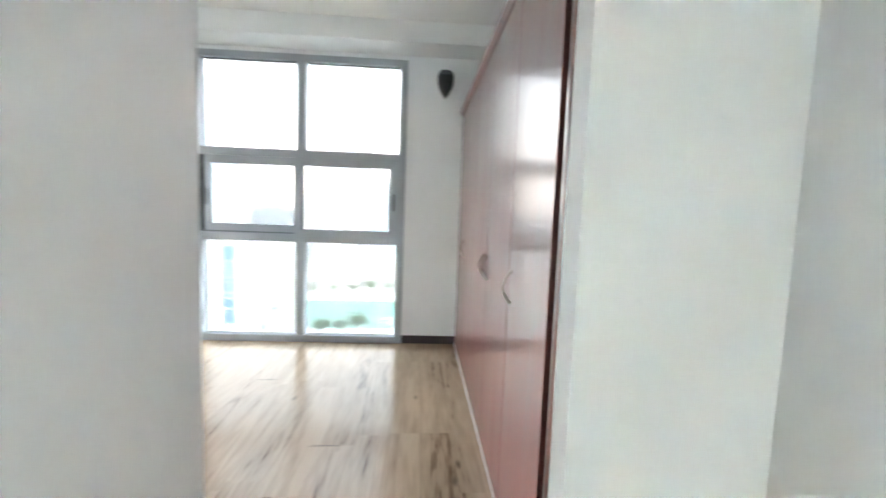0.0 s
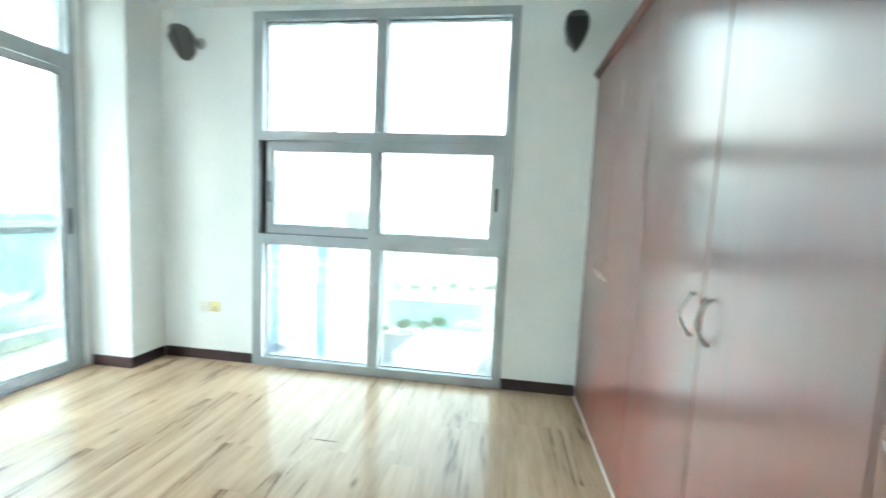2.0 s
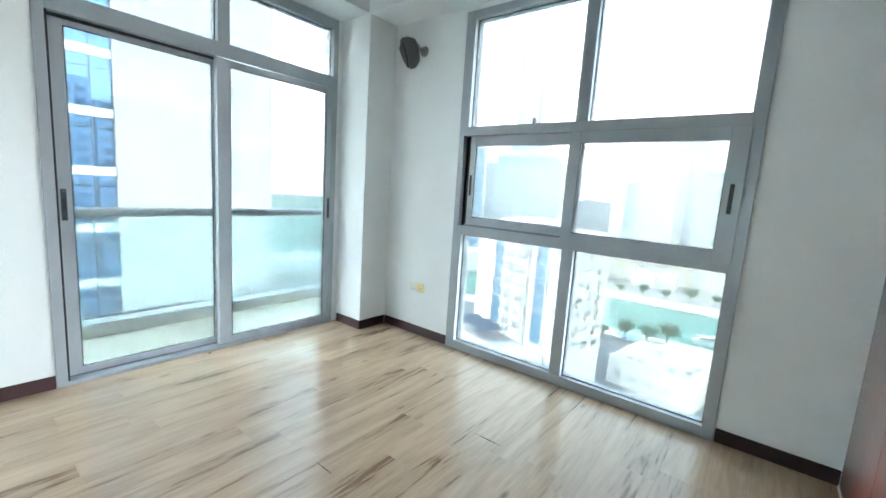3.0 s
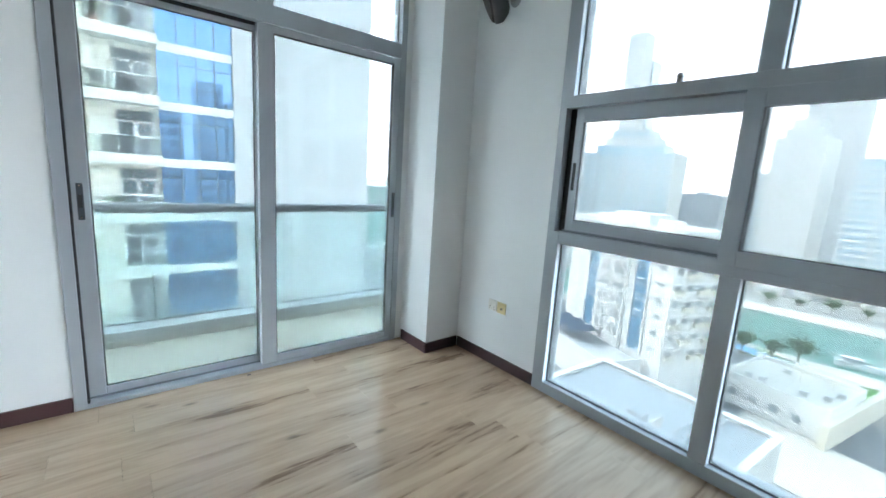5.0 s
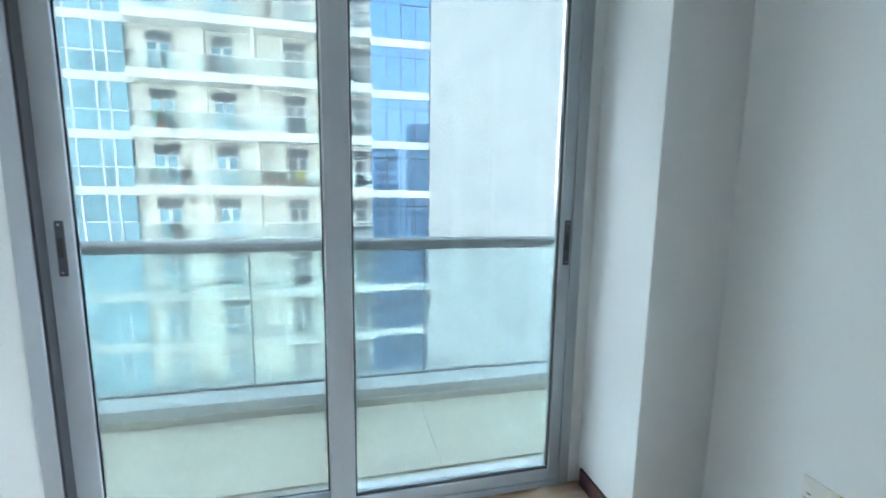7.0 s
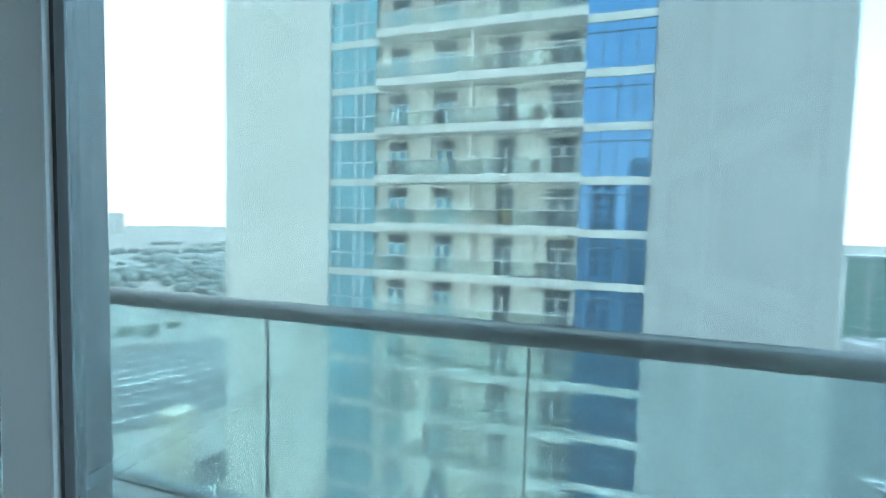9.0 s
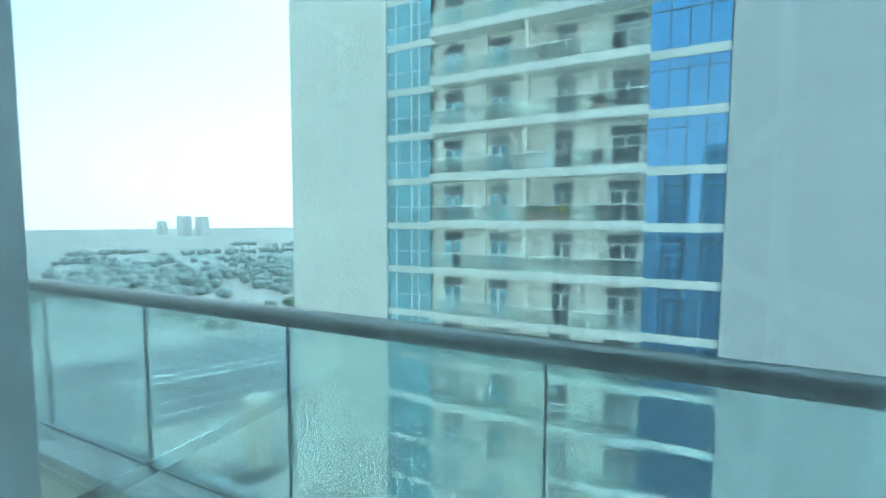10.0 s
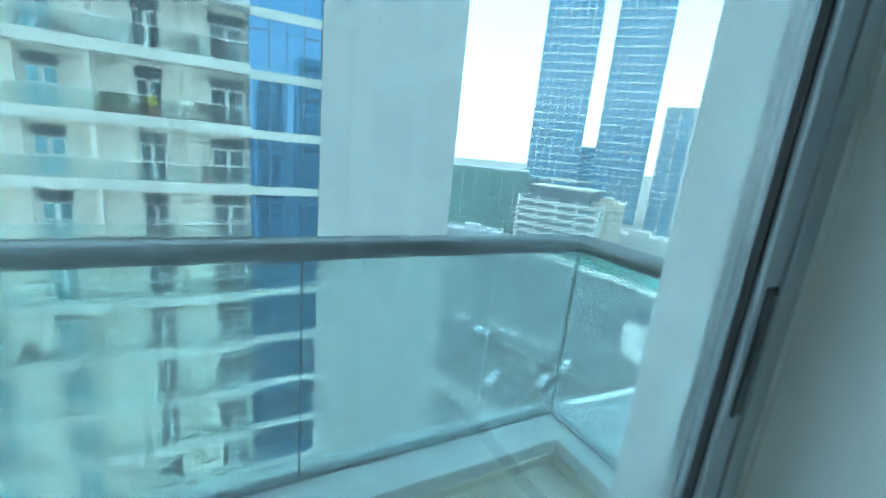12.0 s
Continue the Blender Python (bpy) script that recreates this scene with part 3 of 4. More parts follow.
# ---- tower across the street ----
TX, TY0, TY1, SH = -28.5, -20.7, 17.0, 3.05
# blue of the mirrored sky is put into this metal colour
M_BLUE = mat("sky_tinted_curtain_glass", (0.12, 0.24, 0.42), 0.02, metal=0.9, var=0.08, scale=0.3, bump=0.15, bump_scale=0.9, rvar=0.01)
# wide colour variation paints broken reflections into the teal panes
M_TEAL = mat("teal_window_glass", (0.24, 0.43, 0.53), 0.03, metal=0.8, var=0.45, scale=1.2, bump=0.4, rvar=0.01, bump_scale=1.0)
M_DARKW = mat("dark_window_glass", (0.085, 0.115, 0.13), 0.08, var=0.2, scale=0.5, spec=0.8)
M_DARKP = mat("dark_grey_panel", (0.10, 0.12, 0.13), 0.6)
M_WHITEF = mat("white_window_frame", (0.75, 0.76, 0.75), 0.5)
# one wall paint in two tones: lit here, shade painted into the next
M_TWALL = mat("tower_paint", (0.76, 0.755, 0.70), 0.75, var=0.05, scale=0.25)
M_TSHADED = mat("tower_paint_shaded", (0.49, 0.49, 0.485), 0.75, var=0.05, scale=0.25, bump=0.2, bump_scale=3)
M_TWARM = mat("tower_cream_paint", (0.88, 0.86, 0.77), 0.75, var=0.05, scale=0.3)


def build_tower():
    t = thing("apartment_tower", (TX - 10, -2, -42), "cream apartment tower with glass balconies and blue glazing", "tower")
    def p(name, dims, m, label=""):
        return lift(t, boxpart(name, dims, m, t, label))
    lift(t, boxpart("end_wall", (TX - 20, TX + 0.25, TY0, -12.0, -42, 45), M_TWALL, t, "cream end wall in the lit tone"))
    lift(t, boxes("wall", [(TX - 20, TX + 0.25, 8.13, TY1, -42, 45), (TX - 20, TX - 1.0, -12.0, 8.13, -42, 45)], M_TSHADED, t, "smooth white facade wall, painted in a shaded tone"))
    lift(t, boxes("recess_wall", [(TX - 0.99, TX - 0.4, -8.7, 4.6, -42, 45), (TX - 0.39, TX + 0.6, -2.2, -2.0, -42, 45), (TX - 0.39, TX - 0.0, 1.5, 1.8, -42, 45), (TX - 0.39, TX - 0.1, -5.6, -4.75, -42, 45)], M_TWARM, t, "cream balcony back wall"))
    for k in range(-9, 8):
        z = 4.01 + SH * k
        p("balcony_slab", (TX - 0.4, TX + 0.9, -8.3, 4.47, z + 0.1, z + 0.6), M_TWALL)
        p("spandrel", (TX - 0.3, TX + 0.05, 4.45, 8.13, z, z + 0.46), M_TWALL)
        p("spandrel", (TX - 0.3, TX + 0.05, -12.0, -8.3, z, z + 0.46), M_TWALL)
        p("curtain_glass", (TX - 0.25, TX - 0.02, 4.45, 8.13, z + 0.46, z + SH), M_BLUE)
        p("corner_glass", (TX - 0.25, TX - 0.02, -12.0, -8.68, z + 0.46, z + SH), M_TEAL)
        lift(t, boxes("glazing_bars", [(TX - 0.02, TX + 0.02, y - 0.03, y + 0.03, z + 0.46, z + SH) for y in (5.4, 6.3, 7.2)] + [(TX - 0.02, TX + 0.02, 4.46, 8.13, z + 2.45, z + 2.5)], M_DARKW, t))
        lift(t, boxes("window_frame", [(TX - 0.02, TX + 0.03, y - 0.05, y + 0.05, z + 0.46, z + SH) for y in (-11.3, -10.1, -9.5)] + [(TX - 0.02, TX + 0.03, -12.0, -8.7, z + 1.5, z + 1.57)], M_WHITEF, t))
        g = p("balustrade", (TX + 0.82, TX + 0.85, -8.25, 4.42, z + 0.6, z + 1.5), M_TGLASS)
        p("top_rail", (TX + 0.8, TX + 0.87, -8.27, 4.44, z + 1.5, z + 1.55), M_WHITEF)
        for a, b in ((-7.75, -6.45), (-4.5, -3.3), (-0.55, 0.6), (2.6, 4.2)):
            d = p("balcony_door", (TX - 0.399, TX - 0.33, a, b, z + 0.6, z + 2.85), M_DARKW if a > -1 else M_TEAL)
            boxpart("top_panel", (TX - 0.329, TX - 0.30, a, b, z + 2.36, z + 2.85), M_DARKP, d, "dark grey panel over the door").matrix_parent_inverse = Matrix.Identity(4)
            m = (a + b) / 2
            boxes("door_frame", [(TX - 0.329, TX - 0.28, a, a + 0.09, z + 0.6, z + 2.35), (TX - 0.329, TX - 0.28, b - 0.09, b, z + 0.6, z + 2.35), (TX - 0.329, TX - 0.28, m - 0.09, m + 0.09, z + 0.6, z + 2.35), (TX - 0.329, TX - 0.28, a + 0.09, b - 0.09, z + 2.25, z + 2.35), (TX - 0.329, TX - 0.28, a + 0.09, b - 0.09, z + 1.45, z + 1.52)], M_WHITEF, d).matrix_parent_inverse = Matrix.Identity(4)
    for k in range(-8, 7):
        lift(t, boxpart("facade_lamp", (TX + 0.25, TX + 0.34, -12.5, -12.34, 4.3 + SH * k, 4.5 + SH * k), M_WHITEF, t, "small white facade lamp"))
    lift(t, boxes("roof", [(TX - 20, TX + 0.25, TY0, TY1, 45.02, 46.2)], M_TWALL, t))
    return t


TOWER = build_tower()


# ---- things on the tower's balconies ----
M_POT = mat("terracotta", (0.42, 0.15, 0.08), 0.8)
M_YEL = mat("yellow_leaves", (0.55, 0.5, 0.06), 0.7, var=0.2)
M_PLANT = mat("balcony_leaves", (0.07, 0.12, 0.05), 0.8, var=0.3)
M_RATTAN = mat("dark_rattan", (0.07, 0.06, 0.055), 0.8, var=0.2)


def build_plant(leaf, label):
    p = thing("potted_plant", (0, 0, 0), label, "plant", "balcony plants")
    bm = bmesh.new()
    bmesh.ops.create_cone(bm, cap_ends=True, segments=14, radius1=0.14, radius2=0.2, depth=0.36, matrix=Matrix.Translation((0, 0, 0.18)))
    part("pot", bm, M_POT, p)
    bm = bmesh.new()
    rng = random.Random(5)
    for k in range(46):
        a, e = rng.uniform(0, 6.28), rng.uniform(0.3, 1.4)
        d = Vector((math.cos(a) * math.cos(e), math.sin(a) * math.cos(e), math.sin(e)))
        side = d.cross(Vector((0, 0, 1))).normalized() * 0.06
        b, l = Vector((0, 0, 0.36)), rng.uniform(0.4, 0.85)
        bm.faces.new([bm.verts.new(v) for v in (b, b + d * l * 0.6 + side, b + d * l, b + d * l * 0.6 - side)])
    part("leaves", bm, leaf, p)
    return p


def build_chair():
    c = thing("balcony_chair", (0, 0, 0), "dark rattan chair on a tower balcony", "chair", "balcony chairs")
    boxpart("seat", (-0.27, 0.27, -0.27, 0.27, 0.38, 0.46), M_RATTAN, c, bevel=0.02)
    boxpart("backrest", (-0.27, -0.21, -0.27, 0.27, 0.46, 0.88), M_RATTAN, c, bevel=0.02)
    for sx in (-0.24, 0.24):
        for sy in (-0.24, 0.24):
            boxpart("leg", (sx - 0.025, sx + 0.025, sy - 0.025, sy + 0.025, 0, 0.38), M_RATTAN, c)
    return c


def bz(k):
    return 4.01 + SH * k + 0.6


plant = build_plant(M_PLANT, "dark leafy plant in a terracotta pot on a balcony")
plant.location = (TX + 0.4, -1.5, bz(-1))
for k, y in ((-1, -0.9), (-1, -7.4), (1, 2.0), (-2, 2.3), (2, -1.2), (0, -7.0)):
    copy_thing(plant, Matrix.Translation((TX + 0.45, y, bz(k))))
yplant = build_plant(M_YEL, "yellow-leaved plant in a terracotta pot on a balcony")
yplant.location = (TX + 0.6, 0.25, bz(-1))
chair = build_chair()
chair.location = (TX + 0.3, 1.9, bz(0))
for k, y, r in ((0, 3.1, 200), (-1, 2.4, 30), (0, -3.0, 90), (1, -4.2, 0), (1, 3.2, 180), (-2, -6.6, 40), (-3, 0.2, 90), (-1, -6.0, 20), (2, 2.9, 160), (-4, 3.0, 0), (-5, -5.5, 0)):
    copy_thing(chair, pose(TX + 0.3, y, bz(k), 0, 0, r))
for y0, y1 in ((-1.95, -1.5), (-1.1, -0.55)):
    tagged(boxpart("storage_cabinet", (TX + 0.35, TX + 0.75, y0, y1, bz(0), bz(0) + 1.1), M_WHITEF, bevel=0.02), "white plastic storage cabinet on a tower balcony", "cabinet", "balcony cabinets")

# ---- ground ----
M_GROUND = mat("sandy_ground", (0.34, 0.33, 0.30), 0.9, var=0.2, scale=0.02)
structure(boxpart("ground", (-2600, 2600, -2600, 2600, -43, -42), M_GROUND), "sandy city ground reaching to the horizon", "ground")


# ---- the building that the room is in ----
def build_own():
    o = thing("own_building", (8, -15, -42), "white apartment building that the room belongs to", "building")
    lift(o, boxes("wall", [(XWO, 45, -35, 4.58, 3.4, 75), (XWO, 45, -35, 4.58, -42, -0.32), (XWO, 45, -35, -3.6, -0.319, 3.399), (1.3, 45, -3.6, 4.58, -0.319, 3.399)], M_FACADE, o, "white rendered facade"))
    lift(o, boxes("roof", [(XWO - 0.2, 45.2, -35.2, 4.7, 75.01, 75.6)], M_FACADE, o))
    return o


build_own()

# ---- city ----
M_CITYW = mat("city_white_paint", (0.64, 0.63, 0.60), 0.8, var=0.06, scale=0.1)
M_CITYC = mat("city_cream_paint", (0.66, 0.61, 0.5), 0.8, var=0.08, scale=0.1)
# grey lightened to carry the far towers' haze; nearer parts share it
M_CITYG = mat("city_grey_hazed", (0.50, 0.51, 0.525), 0.8, var=0.06, scale=0.1)
M_CGLASS = mat("city_blue_glass", (0.10, 0.24, 0.38), 0.12, var=0.2, scale=0.05, spec=0.9)
M_CGLASSL = mat("city_pale_glass", (0.56, 0.66, 0.70), 0.15, var=0.2, scale=0.05, spec=0.9)
# far glazing with haze mixed into its base colour
M_CGLASSM = mat("city_blue_glass_hazed", (0.30, 0.42, 0.50), 0.15, var=0.2, scale=0.05, spec=0.9)
M_GGLASS = mat("city_green_glass", (0.13, 0.23, 0.20), 0.1, var=0.3, scale=0.08, spec=0.9)
M_CONC = mat("grey_roof_screed", (0.31, 0.34, 0.36), 0.85, var=0.1, scale=0.2)
M_WIN = mat("city_window", (0.16, 0.2, 0.22), 0.15, var=0.3, scale=0.3, spec=0.8)
GZ = -42.0


def polar(az, dist):
    return (math.sin(radians(az)) * dist - 1.0, math.cos(radians(az)) * dist + 2.5)


def pol(x, y):
    return math.degrees(math.atan2(x + 1.0, y - 2.5)), math.hypot(x + 1.0, y - 2.5)


def shared(parent, name, key, maker, at):
    """A part at a place under its thing, on a mesh shared by all alike parts."""
    if key not in MESHES:
        MESHES[key] = maker()
    ob = new(name, MESHES[key])
    ob.parent = parent
    ob.location = at
    return ob


MESHES = {}


def box_mesh(name, dims_list, m):
    def make():
        bm = bmesh.new()
        for d in dims_list:
            box(bm, *d)
        return mesh_of(bm, name, m)
    return make


def banded(label, az, dist, w, d, top, yaw, glass, trim, storey=3.6, fins=3, crown=0, category="tower", band=0.9, base=GZ, pier=1 / 24):
    """Glazed tower: glass body, floor bands all round, vertical piers, stepped crown."""
    x, y = polar(az, dist)
    t = thing("city_tower", (x, y, base), label, category)
    t.rotation_euler = (0, 0, radians(yaw))
    h = top - base
    boxpart("glazing", (-w / 2, w / 2, -d / 2, d / 2, 0, h), glass, t)
    key = ("band", round(w, 2), round(d, 2), band, trim.name)
    n = int(h / storey)
    for k in range(n):
        shared(t, "floor_band", key, box_mesh("floor_band", [(-w / 2 - 0.25, w / 2 + 0.25, -d / 2 - 0.25, d / 2 + 0.25, 0, band)], trim), (0, 0, (k + 0.5) * storey))
    for k in range(fins):
        fx = -w / 2 + w * (k / (fins - 1) if fins > 1 else 0.5)
        shared(t, "pier", ("pier", round(h, 1), round(d, 1), trim.name, round(w * pier, 2)), box_mesh("pier", [(-w * pier, w * pier, -d / 2 - 0.5, d / 2 + 0.5, 0, h + 0.6)], trim), (fx, 0, 0))
    ww, zz = w, h
    for k in range(crown):
        ww *= 0.74
        boxpart("crown_step", (-ww / 2, ww / 2, -d * 0.4, d * 0.4, zz, zz + storey * 1.4), trim if k % 2 else glass, t)
        zz += storey * 1.4
        boxpart("crown_cornice", (-ww / 2 - 0.5, ww / 2 + 0.5, -d * 0.42, d * 0.42, zz, zz + 0.8), trim, t)
    boxpart("roof", (-w / 2 - 0.3, w / 2 + 0.3, -d / 2 - 0.3, d / 2 + 0.3, h, h + 0.9), trim, t) if not crown else None
    return t


def punched(label, az, dist, w, d, top, yaw, wall, storey=3.3, bay=3.4, balc=(), category="building", base=GZ, strips=(), win=(1.4, 1.3)):
    """Rendered block: walls with a window in each bay, balconies and glazed strips on chosen bays."""
    x, y = polar(az, dist)
    t = thing("city_building", (x, y, base), label, category)
    t.rotation_euler = (0, 0, radians(yaw))
    h = top - base
    boxpart("wall", (-w / 2, w / 2, -d / 2, d / 2, 0, h), wall, t)
    boxes("parapet", [(-w / 2 - 0.2, w / 2 + 0.2, -d / 2 - 0.2, -d / 2 + 0.3, h, h + 1.1), (-w / 2 - 0.2, w / 2 + 0.2, d / 2 - 0.3, d / 2 + 0.2, h, h + 1.1), (-w / 2 - 0.2, -w / 2 + 0.3, -d / 2 + 0.3, d / 2 - 0.3, h, h + 1.1), (w / 2 - 0.3, w / 2 + 0.2, -d / 2 + 0.3, d / 2 - 0.3, h, h + 1.1)], wall, t)
    boxes("roof_plant", [(-w * 0.2, w * 0.1, -d * 0.2, d * 0.2, h, h + 3.0), (w * 0.2, w * 0.3, -d * 0.1, d * 0.25, h, h + 1.6)], wall, t)
    n, nb = int(h / storey), max(1, int(w / bay))
    ws, hs = win
    for b in range(nb):
        bx = -w / 2 + (b + 0.5) * w / nb
        if b in strips:
            boxpart("glazed_strip", (bx - bay * 0.36, bx + bay * 0.36, -d / 2 - 0.3, -d / 2 + 0.3, storey * 2, h - 1), M_CGLASSM, t)
            for k in range(max(0, n - 5), n):
                shared(t, "strip_band", ("sb", bay), box_mesh("strip_band", [(-bay * 0.37, bay * 0.37, -0.1, 0.1, 0, 0.35)], M_WHITEF), (bx, -d / 2 - 0.3, (k + 0.5) * storey))
            continue
        for k in range(n):
            z = (k + 0.35) * storey
            shared(t, "window", ("w", ws, hs), box_mesh("window", [(-ws / 2, -0.05, -0.05, 0.05, 0, hs), (0.05, ws / 2, -0.05, 0.05, 0, hs)], M_WIN), (bx, -d / 2 - 0.02, z))
            if b in balc:
                shared(t, "balcony", ("b", bay, wall.name), box_mesh("balcony", [(-bay * 0.46, bay * 0.46, -1.1, 0, -0.2, 0), (-bay * 0.46, bay * 0.46, -1.1, -0.98, 0, 0.95), (-bay * 0.46, -bay * 0.46 + 0.12, -0.98, 0, 0, 0.95), (bay * 0.46 - 0.12, bay * 0.46, -0.98, 0, 0, 0.95)], wall), (bx, -d / 2, z - 0.8))
    nd = max(1, int(d / bay))
    for side in (-1, 1):
        for b in range(nd):
            for k in range(n):
                shared(t, "window", ("ws", ws, hs), box_mesh("window", [(-0.05, 0.05, -ws / 2, -0.05, 0, hs), (-0.05, 0.05, 0.05, ws / 2, 0, hs)], M_WIN), (side * (w / 2 + 0.02), -d / 2 + (b + 0.5) * d / nd, (k + 0.35) * storey))
    return t


def build_block():
    """White apartment block: two glazed strips with a balcony bay between them, a window column at each end, balconied flank."""
    t = thing("apartment_block", (-64.3, 99.7, GZ), "white apartment block with two blue glazed strips and balconies", "building")
    t.rotation_euler = (0, 0, radians(-22.3))
    W, D, h, sto, z0 = 34.0, 13.0, 35.0, 3.45, 9.4
    boxpart("wall", (0, W, 0, D, 0, h), M_BLOCK, t)
    boxes("parapet", [(-0.2, W + 0.2, -0.2, 0.3, h, h + 1.0), (-0.2, W + 0.2, D - 0.3, D + 0.2, h, h + 1.0), (-0.2, 0.3, 0.3, D - 0.3, h, h + 1.0), (W - 0.3, W + 0.2, 0.3, D - 0.3, h, h + 1.0)], M_BLOCK, t)
    for dims in ((12, 23, 2.5, 9, h, h + 3.0), (25, 28.5, 3, 7, h, h + 2.2), (4, 8, 4, 9, h, h + 1.8)):
        boxpart("roof_house", dims, M_BLOCK, t, bevel=0.1)
    boxpart("balcony_tower", (13.2, 22.2, -0.9, -0.001, 5, h + 1.6), M_BLOCK, t)
    for x0, x1 in ((8.6, 12.5), (24.6, 28.2)):
        boxpart("glazed_strip", (x0, x1, -0.25, -0.001, z0 - 0.6, h - 0.4), M_STRIP, t, "blue glazed strip")
        boxes("strip_jamb", [(x0 - 0.35, x0 - 0.001, -0.55, -0.001, z0 - 1, h), (x1 + 0.001, x1 + 0.35, -0.55, -0.001, z0 - 1, h)], M_BLOCK, t)
        for k in range(3, 8):
            for off in (0.2, 1.25):
                shared(t, "strip_band", ("blkband", x0), box_mesh("strip_band", [(0, x1 - x0, -0.45, -0.251, 0, 0.22)], M_WHITEF), (x0, 0, z0 + k * sto + off - sto))
    for k in range(7):
        z = z0 + k * sto
        for x in (4.9, 31.2):
            shared(t, "window", "blkwin", box_mesh("window", [(-0.8, -0.1, -0.06, 0.04, 0, 0.95), (0.1, 0.8, -0.06, 0.04, 0, 0.95)], M_WIN), (x, -0.001, z + 1.0))
        for x in (15.4, 20.0):
            shared(t, "balcony_opening", "blkopen", box_mesh("balcony_opening", [(-1.55, -0.25, -0.06, 0.02, 0.5, 1.75), (0.25, 1.55, -0.06, 0.02, 0.5, 1.75)], M_WIN), (x, -0.9, z + 0.6))
            b = shared(t, "balcony", "blkbalc", box_mesh("balcony", [(-1.95, 1.95, -0.95, 0, -0.25, 0), (-1.95, 1.95, -0.95, -0.85, 0.0, 0.55), (-1.95, -1.85, -0.85, 0, 0.0, 0.55), (1.85, 1.95, -0.85, 0, 0.0, 0.55)], M_BLOCK), (x, -0.96, z + 0.45))
            shared(b, "balcony_rail", "blkrail", box_mesh("balcony_rail", [(-1.95, 1.95, -0.93, -0.87, 0.9, 0.97)] + [(-1.9 + 0.475 * n, -1.86 + 0.475 * n, -0.92, -0.88, 0.55, 0.9) for n in range(9)], M_CITYG), (0, 0, 0))
        for n in range(4):
            y = 1.5 + 3.1 * n
            shared(t, "window", "blkside", box_mesh("window", [(-0.04, 0.06, -0.7, -0.06, 0, 1.1), (-0.04, 0.06, 0.06, 0.7, 0, 1.1)], M_WIN), (W, y, z + 0.9))
            if n % 2 == k % 2 or n == 3:
                shared(t, "balcony", "blkside2", box_mesh("balcony", [(0, 0.9, -1.3, 1.3, -0.2, 0), (0.8, 0.9, -1.3, 1.3, 0, 0.8), (0, 0.8, -1.3, -1.2, 0, 0.8), (0, 0.8, 1.2, 1.3, 0, 0.8)], M_CITYC), (W + 0.001, y, z + 0.25))
    # deck in front with a dark shade canopy, railings and low walls
    boxpart("deck", (5, 30, -10.5, -1.0, 0, 7.2), M_CITYG, t, "grey podium deck")
    boxes("deck_wall", [(5, 30, -10.8, -10.501, 0, 8.2), (30.001, 30.3, -10.8, -1, 0, 8.2)], M_BLOCK, t, "white deck wall")
    bm = bmesh.new()
    rows = [[bm.verts.new((6 + 2.2 * i, -9.6 + 2.4 * j, 10.1 + 0.5 * math.cos(i * math.pi) - 0.12 * j)) for j in range(4)] for i in range(7)]
    for a, b in zip(rows, rows[1:]):
        for j in range(3):
            bm.faces.new((a[j], b[j], b[j + 1], a[j + 1]))
    part("shade_canopy", bm, M_SHADE, t, "dark blue car park shade canopy")
    for i in range(4):
        for j in (0, 1):
            boxpart("canopy_post", (6 + 4.1 * i, 6.12 + 4.1 * i, -9.5 + 6.8 * j, -9.38 + 6.8 * j, 7.2, 9.5), M_CITYG, t)
    return t


M_BLOCK = mat("block_white_paint", (0.72, 0.71, 0.68), 0.8, var=0.05, scale=0.15)
M_STRIP = mat("block_blue_glass", (0.10, 0.22, 0.33), 0.15, var=0.15, scale=0.2, spec=0.9)
M_SHADE = mat("blue_shade_cloth", (0.06, 0.09, 0.14), 0.8, var=0.15, scale=0.5)


# north, beyond the window
build_block()
banded("pale blue glass twin-topped tower, hazy with distance", -27.2, 330, 60, 30, 25, 8, M_CGLASSM, M_CITYW, fins=7, crown=3, pier=0.012, band=1.3)
banded("slender hazy grey tower behind the blue one", -28.0, 560, 18, 20, 176, 0, M_CITYG, M_CITYW, fins=2)
banded("slender hazy grey tower with a flat top", -26.5, 580, 11, 20, 150, 0, M_CITYG, M_CGLASSL, fins=2)
banded("white balconied apartment tower across the water", -13.5, 340, 18, 24, 15, 20, M_CGLASSM, M_CITYW, fins=4, band=1.4, pier=0.03)
banded("white stepped apartment tower across the water", -10.8, 330, 23, 24, 36, -6, M_CITYG, M_CITYW, fins=6, crown=2, band=1.0, pier=0.03)
banded("tall hazy grey tower across the water", -8.8, 420, 33, 26, 70, 5, M_CITYG, M_CITYW, fins=5, pier=0.02)
banded("white curved-balcony tower across the water", -4.4, 300, 24, 22, 22, 0, M_CGLASSM, M_CITYW, fins=3, band=1.5, pier=0.02)
banded("white tower across the water", 4.0, 320, 26, 22, 30, 0, M_CITYG, M_CITYW, fins=4, band=1.2)
banded("pale tower across the water", 13.0, 330, 28, 22, 50, 0, M_CGLASSM, M_CITYW, fins=4, band=1.2)
punched("low pale grey office block, hazy with distance", -18.9, 380, 28, 20, -1, 0, M_CITYG)
punched("low white villa block behind the glass tower", -22.0, 250, 46, 20, -24, 5, M_CITYW)

